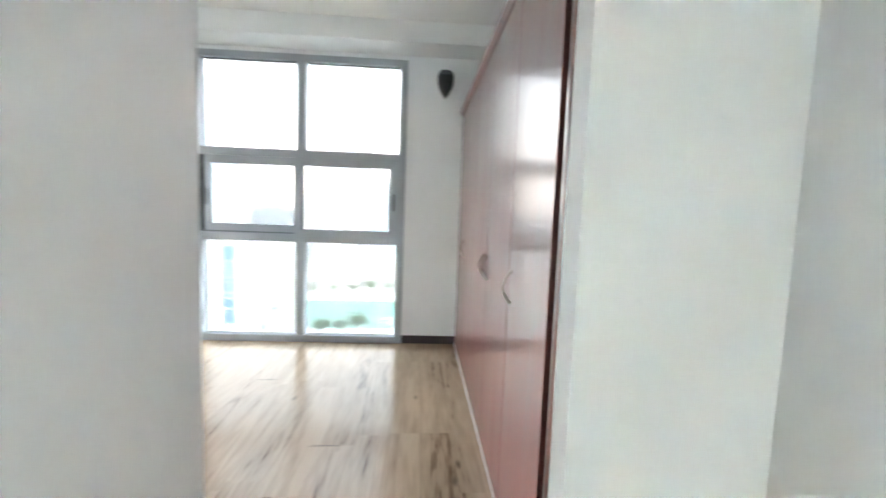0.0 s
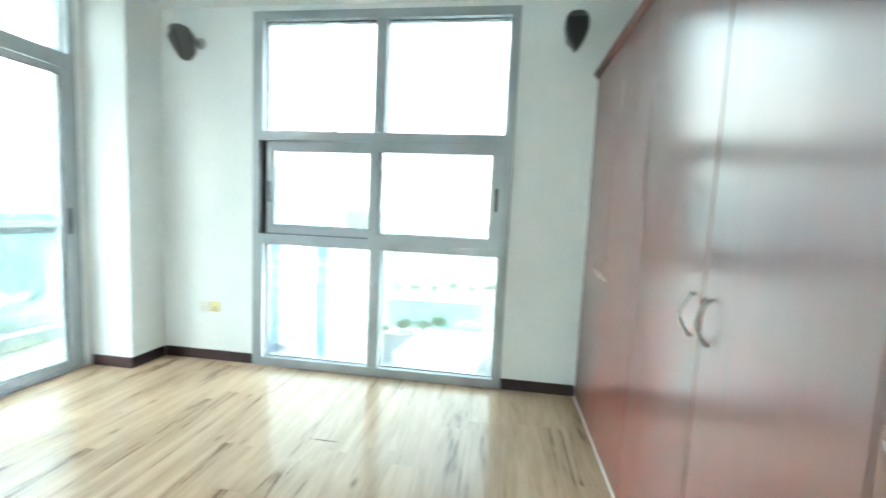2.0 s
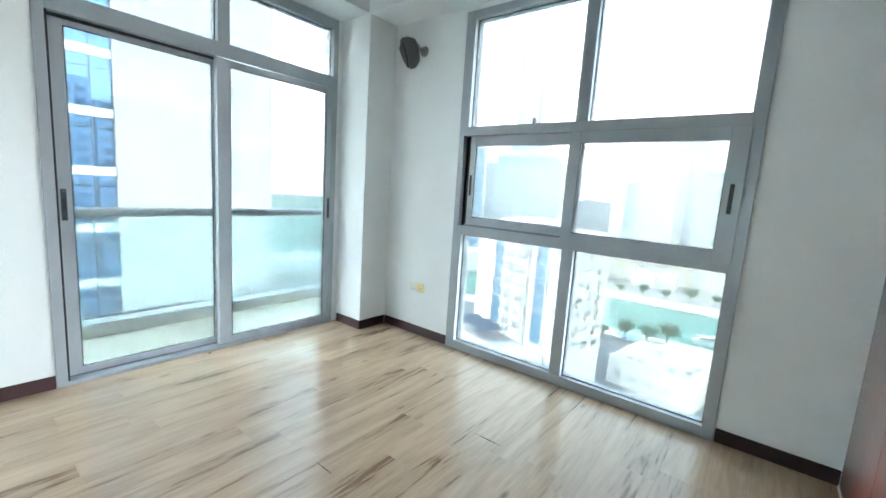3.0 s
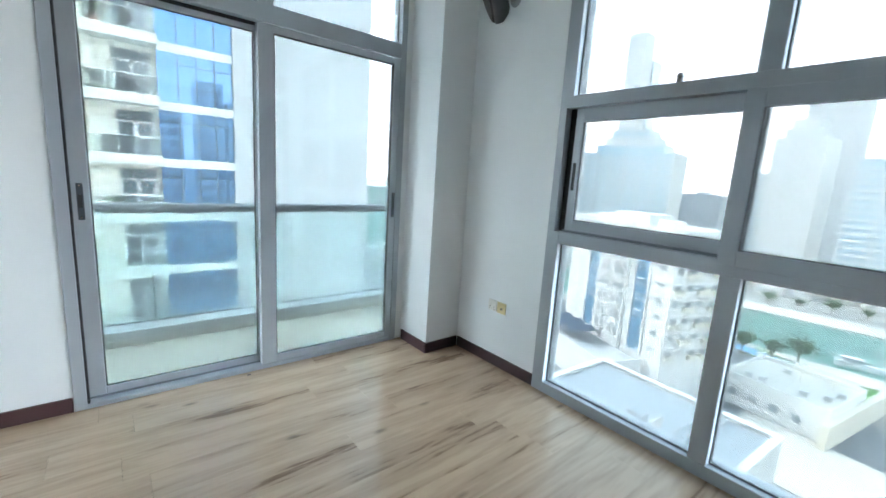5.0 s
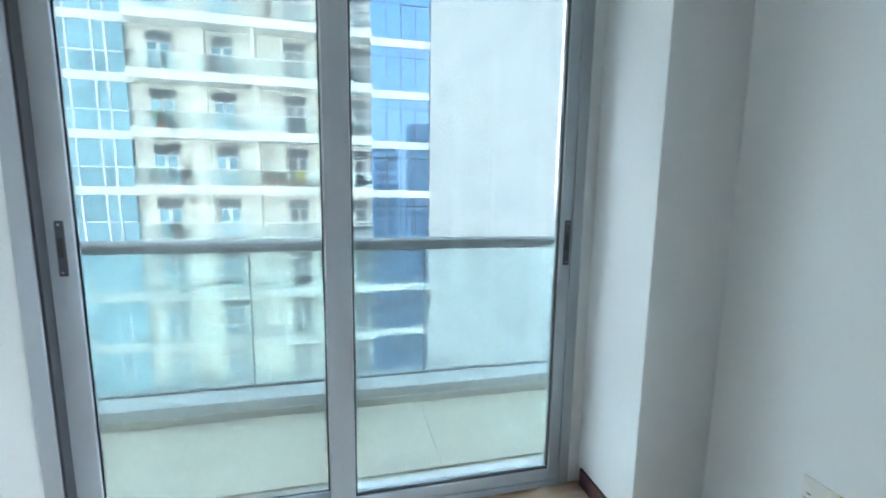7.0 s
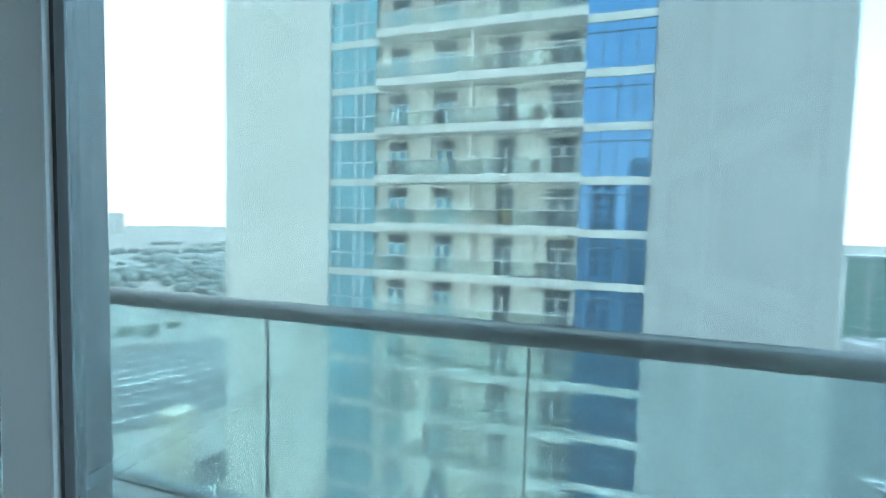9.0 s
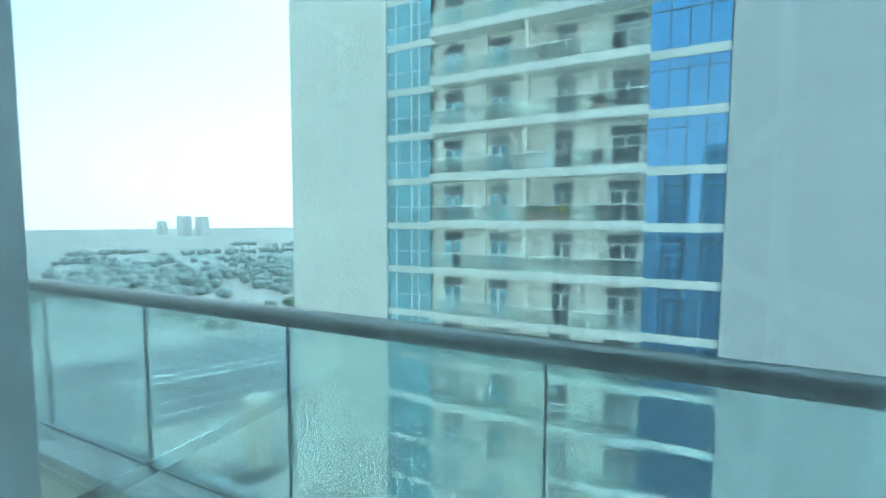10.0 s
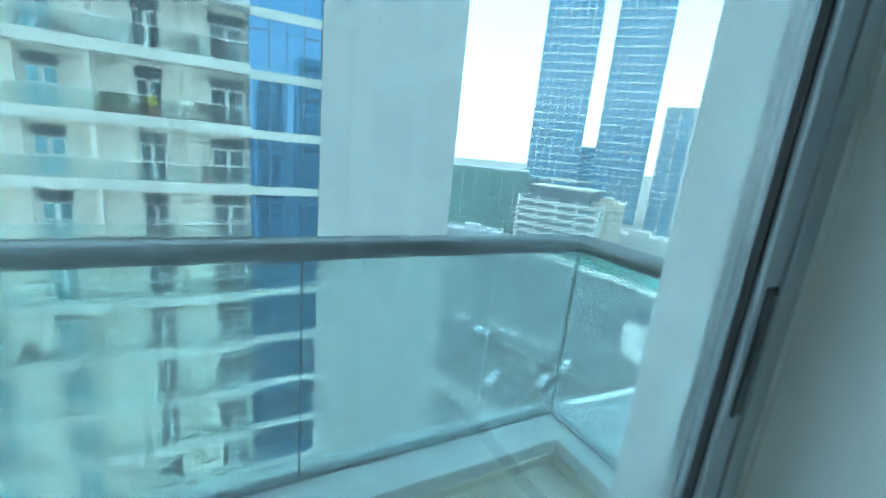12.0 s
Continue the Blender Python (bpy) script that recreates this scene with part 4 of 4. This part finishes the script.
# west, past the tower's end
banded("tall blue glass tower slab with white floor lines", -48.3, 380, 41, 34, 230, 47, M_CGLASS, M_WHITEF, storey=6.4, fins=8, band=1.2, pier=0.01)
banded("tall blue glass tower slab with white floor lines", -40.4, 380, 38, 34, 230, 42, M_CGLASS, M_WHITEF, storey=6.4, fins=8, band=1.2, pier=0.01)
banded("blue glass podium joining two tall tower slabs", -44.4, 384, 30, 28, 14, 45, M_CGLASS, M_CGLASSL, storey=5.2, fins=4, band=0.8, pier=0.01)
banded("blue glass bridge closing the top between two tall tower slabs", -44.4, 384, 30, 28, 228, 45, M_CGLASS, M_CGLASSL, storey=5.2, fins=4, band=0.8, pier=0.01, base=148)
banded("green glass office block with white piers", -56.3, 255, 44, 30, -7, 55, M_GGLASS, M_CITYG, storey=4.2, fins=7, band=0.4, pier=0.008)
banded("dark glass office block beside the green one", -50.6, 262, 22, 26, -10, 50, M_WIN, M_CGLASSL, storey=4.2, fins=4, band=0.5, pier=0.01)
banded("cream mid-rise block with white balcony bands and a rooftop penthouse", -46.0, 225, 40, 26, -17.5, 28, M_WIN, M_CITYW, storey=4.0, fins=5, crown=1, band=1.9, category="building", pier=0.02)
_x, _y = polar(-46.0, 225)
pen = thing("roof_pergola", (_x, _y, -8.2), "cream penthouse pergola on a mid-rise roof", "pergola")
pen.rotation_euler = (0, 0, radians(28))
for k in range(5):
    boxpart("beam", (-6 + 3 * k, -5.4 + 3 * k, -7, 7, 0, 0.6), M_CITYC, pen)
for yy in (-7.6, 7.001):
    boxpart("edge_beam", (-6.6, 7.2, yy, yy + 0.6, 0, 0.6), M_CITYC, pen)
punched("plain cream end of a mid-rise block", -40.6, 226, 15, 22, -17, 38, M_CITYC, bay=4.0)
banded("slim white tower with a blue glass face", -34.6, 300, 15, 16, 38, 30, M_CGLASS, M_CITYW, storey=4.0, fins=3, band=0.9)
punched("low white block at the street corner", -36.0, 240, 34, 18, -33, 30, M_CITYW)
punched("low grey block beside the car park", -57.5, 200, 26, 14, -35, 50, M_CITYG)

# south-west, over the highway
# skyline towers white throughout, glazing too: paleness painted on for haze
for az, dist, w, top in ((-146.3, 1500, 27, 18), (-144.5, 1500, 25, 16), (-148.5, 1700, 18, 2)):
    banded("far tower on the hazy skyline", az, dist, w, 26, top, 0, M_CITYW, M_CITYW, fins=2)

# east, behind the building, mirrored in the tower's blue glazing
for az, dist, w, top in ((82.3, 108, 8, 18), (76.0, 112, 7, 26), (71.5, 118, 8, 21)):
    banded("white balconied tower mirrored in blue glazing", az, dist, w, 9, top, 90, M_WIN, M_WHITEF, fins=3, band=1.5, storey=3.4, pier=0.06)

# ---- roads, canal, lots ----
M_ASPHALT = mat("asphalt", (0.13, 0.14, 0.145), 0.9, var=0.2, scale=0.15)
M_LINE = mat("road_paint", (0.7, 0.7, 0.66), 0.7)
M_WATER = mat("canal_water", (0.09, 0.21, 0.175), 0.2, var=0.15, scale=0.05, bump=0.3, bump_scale=0.6)
M_LAWN = mat("lawn", (0.08, 0.2, 0.05), 0.95, var=0.3, scale=0.3)
M_POOL = mat("pool_water", (0.05, 0.25, 0.5), 0.1)
M_KERB = mat("grey_kerb_paving", (0.24, 0.245, 0.24), 0.85, var=0.15, scale=0.2)
M_PAVE = mat("pale_paving", (0.55, 0.52, 0.46), 0.85, var=0.15, scale=0.2)
# distance haze put into the park's colour: paler than real scrub
M_SCRUB = mat("scrub_hazed", (0.30, 0.32, 0.30), 0.95, var=0.4, scale=0.05)


def flat(name, label, cx, cy, w, d, yaw, m, z, category, th=0.3):
    ob = boxpart(name, (-w / 2, w / 2, -d / 2, d / 2, -th, 0), m)
    ob.location, ob.rotation_euler = (cx, cy, z), (0, 0, radians(yaw))
    return structure(ob, label, category)


flat("water", "green canal water between sandy banks", 60, 176, 460, 46, 4, M_WATER, GZ + 0.35, "canal")
flat("pavement", "sandy promenade along the canal", 58, 207, 460, 14, 4, M_PAVE, GZ + 0.5, "promenade")
flat("pavement", "pale quay along the canal", 62, 149, 460, 8, 4, M_PAVE, GZ + 0.4, "quay")
flat("lawn", "green lawn beside the canal", -8.5, 133.5, 11, 9, 20, M_LAWN, GZ + 0.45, "lawn")
flat("pool", "blue swimming pool beside the canal", -30, 140, 11, 4, -14, M_POOL, GZ + 0.6, "pool")
flat("road", "grey street between the towers", -30, 74, 120, 12, 10, M_ASPHALT, GZ + 0.15, "street")
flat("road", "wide dark asphalt street and car park beyond the tower", -84, 84, 170, 150, 35, M_ASPHALT, GZ + 0.2, "car park")
flat("road", "grey multi-lane highway", -85, -104, 420, 62, -30, M_ASPHALT, GZ + 0.25, "highway")
for off in (-26, -18, -10, -3, 3, 10, 18, 26):
    a = radians(-30)
    flat("road_marking", "white painted highway line", -85 - math.sin(a) * off, -104 + math.cos(a) * off, 400, 0.8 if abs(off) != 3 else 1.6, -30, M_LINE, GZ + 0.4, "road line", 0.1)
flat("road", "grey slip road below the tower", -55, -55, 90, 9, -18, M_ASPHALT, GZ + 0.22, "slip road")
flat("scrub", "park ground beyond the highway, painted pale for haze", -250, -430, 700, 300, -30, M_SCRUB, GZ + 0.3, "park")


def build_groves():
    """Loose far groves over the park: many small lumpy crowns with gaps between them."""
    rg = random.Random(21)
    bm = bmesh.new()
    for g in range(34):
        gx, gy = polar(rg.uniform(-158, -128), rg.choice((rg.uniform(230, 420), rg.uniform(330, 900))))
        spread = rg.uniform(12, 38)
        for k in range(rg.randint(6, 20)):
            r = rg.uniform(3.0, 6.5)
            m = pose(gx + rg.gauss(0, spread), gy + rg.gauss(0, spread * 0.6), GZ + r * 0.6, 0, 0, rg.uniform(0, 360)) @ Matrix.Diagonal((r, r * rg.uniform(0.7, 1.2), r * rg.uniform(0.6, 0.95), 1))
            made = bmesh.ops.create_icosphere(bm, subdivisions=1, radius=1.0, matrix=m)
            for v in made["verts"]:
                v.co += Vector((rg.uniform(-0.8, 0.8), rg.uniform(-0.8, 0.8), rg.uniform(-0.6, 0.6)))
    return tagged(new("woods", mesh_of(bm, "woods", M_GROVE)), "loose groves in the park beyond the highway, painted pale for haze", "trees", kind="stuff")


# leaves paled in the base colour to stand for haze
M_GROVE = mat("grove_leaves_hazed", (0.25, 0.28, 0.26), 0.95, var=0.3, scale=0.3)
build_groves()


def build_podium():
    """Low white building below the window: sunken roof deck behind a parapet, with plant on it."""
    t = thing("low_roof_building", (0, 0, GZ), "low white building with a flat parapet roof", "building")
    t.rotation_euler = (0, 0, radians(-4))
    x0, x1, y0, y1, h = -29.3, -10.4, 12, 48.4, 21.3
    boxpart("wall", (x0, x1, y0, y1, 0, h - 0.2), M_CITYW, t)
    boxpart("roof_deck", (x0 + 0.5, x1 - 0.5, y0 + 0.5, y1 - 0.5, h - 0.199, h), M_CONC, t)
    boxes("parapet", [(x0, x1, y1 - 0.5, y1, h - 0.199, h + 0.35), (x0, x1, y0, y0 + 0.5, h - 0.199, h + 0.35), (x0, x0 + 0.5, y0 + 0.5, y1 - 0.5, h - 0.199, h + 0.35), (x1 - 0.5, x1, y0 + 0.5, y1 - 0.5, h - 0.199, h + 0.35)], M_CITYW, t)
    boxes("coping", [(x0 - 0.1, x1 + 0.1, y1 - 0.6, y1 + 0.1, h + 0.35, h + 0.45), (x0 - 0.1, x0 + 0.6, y0, y1 - 0.6, h + 0.35, h + 0.45), (x1 - 0.6, x1 + 0.1, y0, y1 - 0.6, h + 0.35, h + 0.45)], M_WHITEF, t)
    boxpart("stair_house", (-21, -17.2, 30, 34, h, h + 2.4), M_CITYG, t, "grey rooftop stair house")
    boxpart("roof_screen", (-17.0, -16.8, 33, 39, h, h + 2.0), M_CITYW, t, "white roof screen wall")
    for cx, cy in ((-20, 38.5), (-16, 31), (-13.6, 37)):
        u = boxpart("air_unit", (cx, cx + 1.6, cy, cy + 1.2, h, h + 1.2), M_CITYG, t, "grey rooftop air unit", bevel=0.05)
        boxpart("air_grille", (cx + 0.2, cx + 1.4, cy + 0.1, cy + 1.1, h + 1.201, h + 1.24), M_WIN, u)
    for cx in (-25.5, -23.9, -22.3):
        boxpart("skylight", (cx, cx + 1.2, 33, 35, h, h + 0.35), M_WIN, t)
    for k in range(3):
        bm = bmesh.new()
        tube(bm, [(-16.2 + 0.9 * k, 40, h + 0.3), (-16.2 + 0.9 * k, 44, h + 0.3), (-16.2 + 0.9 * k, 47.6, h + 0.5)], 0.12, 6)
        part("roof_pipe", bm, M_CITYG, t)
    return t


build_podium()

def build_terrace():
    """Low white building with stepped roof terraces between the block and the canal."""
    t = thing("terrace_building", (-26.5, 100, GZ), "low white building with stepped roof terraces", "building")
    t.rotation_euler = (0, 0, radians(-9))
    for x0, x1, y0, y1, h in ((0, 18, 2, 20, 6.0), (4, 15, 20.001, 29, 4.2)):
        boxpart("wall", (x0, x1, y0, y1, 0, h), M_BLOCK, t)
        boxes("parapet", [(x0, x1, y0, y0 + 0.4, h, h + 0.9), (x0, x1, y1 - 0.4, y1, h, h + 0.9), (x0, x0 + 0.4, y0 + 0.4, y1 - 0.4, h, h + 0.9), (x1 - 0.4, x1, y0 + 0.4, y1 - 0.4, h, h + 0.9)], M_BLOCK, t)
        boxpart("roof_paving", (x0 + 0.4, x1 - 0.4, y0 + 0.4, y1 - 0.4, h, h + 0.05), M_PAVE, t)
    for cx, cy in ((3, 5), (5.4, 5.2), (12, 6), (15.8, 12), (15, 8), (6, 15)):
        boxpart("air_unit", (cx, cx + 1.3, cy, cy + 0.9, 6.05, 7.1), M_CITYG, t, "grey rooftop air unit", bevel=0.05)
    for k in range(7):
        boxpart("pergola_beam", (9 + 0.9 * k, 9.15 + 0.9 * k, 14.5, 19.5, 8.3, 8.5), M_CITYC, t, "cream pergola beam")
    for cx in (9.1, 14.3):
        for cy in (14.7, 19.2):
            boxpart("pergola_post", (cx, cx + 0.2, cy, cy + 0.2, 6.05, 8.3), M_CITYC, t)
    for k in range(4):
        boxpart("window", (2 + 3.6 * k, 3.4 + 3.6 * k, 1.95, 2.05, 2.2, 3.6), M_WIN, t)
    return t


build_terrace()
flat("wall_low", "long beige garden wall beside the lawn", -5.5, 113, 1.2, 34, -10, M_CITYC, GZ + 5.0, "garden wall", 4.9)
flat("pavement", "pale paved lane below the window", -4, 88, 36, 20, -8, M_PAVE, GZ + 0.35, "lane")


def build_garden_path(x, y, r, a0, a1):
    """Curved white kerb in the canal garden."""
    bm = bmesh.new()
    inner, outer = [], []
    for k in range(19):
        a = radians(a0 + (a1 - a0) * k / 18)
        for ring, rr in ((inner, r), (outer, r + 0.7)):
            ring.append([bm.verts.new((x + math.cos(a) * rr, y + math.sin(a) * rr * 0.55, GZ + z)) for z in (0.0, 0.75)])
    for k in range(18):
        bm.faces.new((inner[k][1], inner[k + 1][1], outer[k + 1][1], outer[k][1]))
        bm.faces.new((outer[k][0], outer[k][1], outer[k + 1][1], outer[k + 1][0]))
        bm.faces.new((inner[k][0], inner[k + 1][0], inner[k + 1][1], inner[k][1]))
    return structure(part("path_kerb", bm, M_WHITEF), "curved white kerb in the canal garden", "garden kerb")


for gx, gy, gr, a0, a1 in ((-24, 140, 4, 20, 300), (-19.5, 137, 5.5, 40, 220), (-15, 138, 4, 160, 380), (-29, 141, 7, 180, 350)):
    build_garden_path(gx, gy, gr, a0, a1)
flat("lawn", "dark green planting along the canal garden", -21, 139.5, 20, 8, -8, M_LAWN, GZ + 0.44, "planting")


def build_boat():
    b = thing("boat", (-9.5, 152.5, GZ + 0.35), "white motor boat moored at the quay", "boat")
    b.rotation_euler = (0, 0, radians(8))
    bm = bmesh.new()
    vs = box(bm, -5, 5, -1.5, 1.5, 0, 1.6)
    for v in vs:
        if v.co.x > 0:
            v.co.y *= 0.25 if v.co.z > 0.5 else 0.1
        elif v.co.z < 0.5:
            v.co.y *= 0.7
    part("hull", bm, M_CARW, b)
    boxpart("cabin", (-3.6, 0.6, -1.0, 1.0, 1.6, 2.6), M_WIN, b, "dark glazed cabin", bevel=0.15)
    boxpart("cabin_roof", (-4.0, 0.9, -1.15, 1.15, 2.6, 2.8), M_CARW, b, bevel=0.06)
    return b


rv = random.Random(8)
for k in range(16):
    az = -21 + 2.0 * k + rv.uniform(-0.5, 0.5)
    punched("low white waterfront villa", az, 246 + rv.uniform(-8, 18), rv.uniform(9, 15), 9, GZ + rv.choice((6, 9, 12)), rv.uniform(-15, 15), rv.choice((M_CITYW, M_CITYC)), bay=4.2)


flat("wall_low", "low boundary wall of the car park", *polar(-46, 84), 26, 1.0, 20, M_KERB, GZ + 2.6, "boundary wall", 2.4)
flat("pavement", "pale kerbed pavement below the tower", *polar(-47, 62), 46, 5, 20, M_KERB, GZ + 0.45, "pavement")
flat("pavement", "pale kerbed traffic island", *polar(-49, 100), 22, 4, 25, M_KERB, GZ + 0.5, "traffic island")


# ---- trees ----
M_LEAF = mat("tree_leaves", (0.09, 0.14, 0.07), 0.8, var=0.5, scale=1.5)
M_BARK = mat("tree_bark", (0.16, 0.11, 0.07), 0.9, var=0.3)


def build_tree():
    t = thing("tree", (0, 0, GZ), "dark green broad tree beside the canal", "tree", "waterside trees")
    rng = random.Random(3)
    bm = bmesh.new()
    tube(bm, [(0, 0, 0), (0.1, 0, 1.6), (0.05, 0.1, 3.2)], 0.28, 7)
    for k in range(5):
        a = k * 1.26
        tube(bm, [(0.05, 0.1, 2.6), (math.cos(a) * 1.2, math.sin(a) * 1.2, 4.2), (math.cos(a) * 2.1, math.sin(a) * 2.1, 5.4)], 0.11, 5)
    part("trunk", bm, M_BARK, t)
    bm = bmesh.new()
    for k in range(420):
        c = Vector((rng.gauss(0, 1.5), rng.gauss(0, 1.5), 5.2 + rng.gauss(0, 1.0)))
        q = Euler((rng.uniform(0, 6.3), rng.uniform(0, 6.3), 0)).to_matrix()
        s = rng.uniform(0.25, 0.55)
        bm.faces.new([bm.verts.new(c + q @ Vector(v) * s) for v in ((-1, 0, 0), (0, -0.5, 0.1), (1, 0, 0), (0, 0.5, -0.1))])
    part("crown", bm, M_LEAF, t)
    return t


tree = build_tree()
spots = [polar(-17.6 + 2.4 * k + rv.uniform(-0.4, 0.4), 138 + rv.uniform(-3, 3)) for k in range(5)] + [polar(-14 + 2.6 * k, 214 + rv.uniform(-4, 8)) for k in range(12)] + [polar(-60 + 2.5 * k, 175) for k in range(3)] + [polar(-152 + 2.2 * k, 190 + 20 * math.sin(k)) for k in range(9)]
tree.location = (*spots[0], GZ)
for sx, sy in spots[1:]:
    k = rv.uniform(0.6, 1.0)
    copy_thing(tree, pose(sx, sy, GZ + 0.2, 0, 0, rv.uniform(0, 360)) @ Matrix.Diagonal((k, k, k, 1)))


# ---- parked cars ----
M_CARW = mat("car_white", (0.75, 0.75, 0.76), 0.25, coat=0.6)
M_TYRE = mat("tyre", (0.02, 0.02, 0.02), 0.8)


def build_car():
    c = thing("car", (0, 0, 0), "white parked car on the asphalt", "car", "parked cars")
    bm = bmesh.new()
    box(bm, -2.2, 2.2, -0.88, 0.88, 0.35, 0.95, bevel=0.14)
    part("body", bm, M_CARW, c)
    bm = bmesh.new()
    vs = box(bm, -1.35, 1.25, -0.78, 0.78, 0.94, 1.45)
    for v in vs:
        if v.co.z > 1.2:
            v.co.x *= 0.66
            v.co.y *= 0.86
    part("cabin", bm, M_WIN, c, "dark glazed cabin")
    boxpart("cabin_roof", (-0.85, 0.8, -0.66, 0.66, 1.45, 1.5), M_CARW, c, bevel=0.02)
    for x in (-1.4, 1.4):
        for y in (-0.82, 0.82):
            bm = bmesh.new()
            bmesh.ops.create_cone(bm, cap_ends=True, segments=14, radius1=0.34, radius2=0.34, depth=0.22, matrix=Matrix.Translation((x, y, 0.34)) @ Matrix.Rotation(radians(90), 4, "X"))
            part("wheel", bm, M_TYRE, c)
    return c


build_boat()
car = build_car()
places = [(-55, 97, 20), (-51.2, 99, 30), (-47, 84, 120), (-45.5, 79, 120), (-42.5, 88, 120), (-58, 104, 25), (-52.5, 76, 125), (-147, 128, 38), (-140.5, 150, 38), (-144, 140, 38), (-20, 96, 12), (-17, 95, 10)]
for k, (az, dist, yaw) in enumerate(places):
    px, py = polar(az, dist)
    m = pose(px, py, GZ + 0.33, 0, 0, yaw)
    if k == 0:
        car.matrix_basis = m
    else:
        copy_thing(car, m)


# ---- concrete pylon by the slip road ----
pyl = thing("concrete_pylon", (*polar(-137.4, 78), GZ), "beige concrete pylon beside the slip road", "pylon")
boxpart("shaft", (-1.6, 1.6, -1.6, 1.6, 0, 12), M_CITYC, pyl, bevel=0.1)
boxpart("cap", (-2.0, 2.0, -2.0, 2.0, 12, 12.8), M_CITYC, pyl, bevel=0.1)


# ---- laminate planks ----
def build_floor():
    f = structure(boxpart("floor", (XW + 0.001, 1.0, -1.6, YN, -0.06, -0.004), M_SUB), "light oak laminate plank floor with a few lifted joints", "floor")
    rng = random.Random(4)
    wid, gap = 0.192, 0.0004
    cache = {}
    x = XW + 0.002
    while x < 0.995:
        w = min(wid, 0.998 - x)
        y = -1.399 - rng.random() * 1.1
        while y < YN - 0.01:
            a, b = max(y, -1.399), min(y + 1.22, YN - 0.001)
            y += 1.22
            if b - a < 0.02:
                continue
            key = (round(w, 3), round(b - a, 3))
            if key not in cache:
                bm = bmesh.new()
                box(bm, gap, w - gap, gap, (b - a) - gap, -0.0035, 0.0)
                cache[key] = mesh_of(bm, "plank", M_FLOOR)
            pk = new("plank", cache[key])
            pk.parent = f
            pk.location = (x, a, 0)
        x += wid


def build_tiles():
    me = None
    for i in range(2):
        for j in range(9):
            if me is None:
                bm = bmesh.new()
                box(bm, 0.0012, 0.338, 0.0012, 0.5988, -0.012, 0.0)
                me = mesh_of(bm, "tile", M_CREAM)
            tl = new("tile", me)
            tl.parent = BALCONY
            tl.location = (-4.378 + 0.339 * i, -0.79 + 0.6 * j, BZ)


build_floor()
build_tiles()


# ---- lifted joints and a bit of black debris on the floor ----
def build_chip(x, y, w):
    bm = bmesh.new()
    n = 9
    lo, hi = [], []
    rng = random.Random(int(x * 1000))
    for k in range(n):
        u = -w / 2 + w * k / (n - 1)
        t = 0.0028 * (1 - (2 * k / (n - 1) - 1) ** 2) + rng.uniform(0, 0.0008)
        lo.append(bm.verts.new((x + u, y - t, 0.0006)))
        hi.append(bm.verts.new((x + u, y + t, 0.0016)))
    for k in range(n - 1):
        bm.faces.new((lo[k], lo[k + 1], hi[k + 1], hi[k]))
    return structure(part("floor_chip", bm, M_GAP), "dark lifted joint between laminate planks", "floor damage")


for cx, cy, cw in ((-1.165, 3.375, 0.18), (-0.52, 2.452, 0.17), (-1.62, 2.6, 0.12)):
    build_chip(cx, cy, cw)
bm = bmesh.new()
tube(bm, [(-3.372, 2.770, 0.004), (-3.366, 2.778, 0.007), (-3.370, 2.792, 0.004)], 0.0035, 6)
tagged(part("debris", bm, M_BLACK), "small black rubber scrap on the laminate floor", "debris")
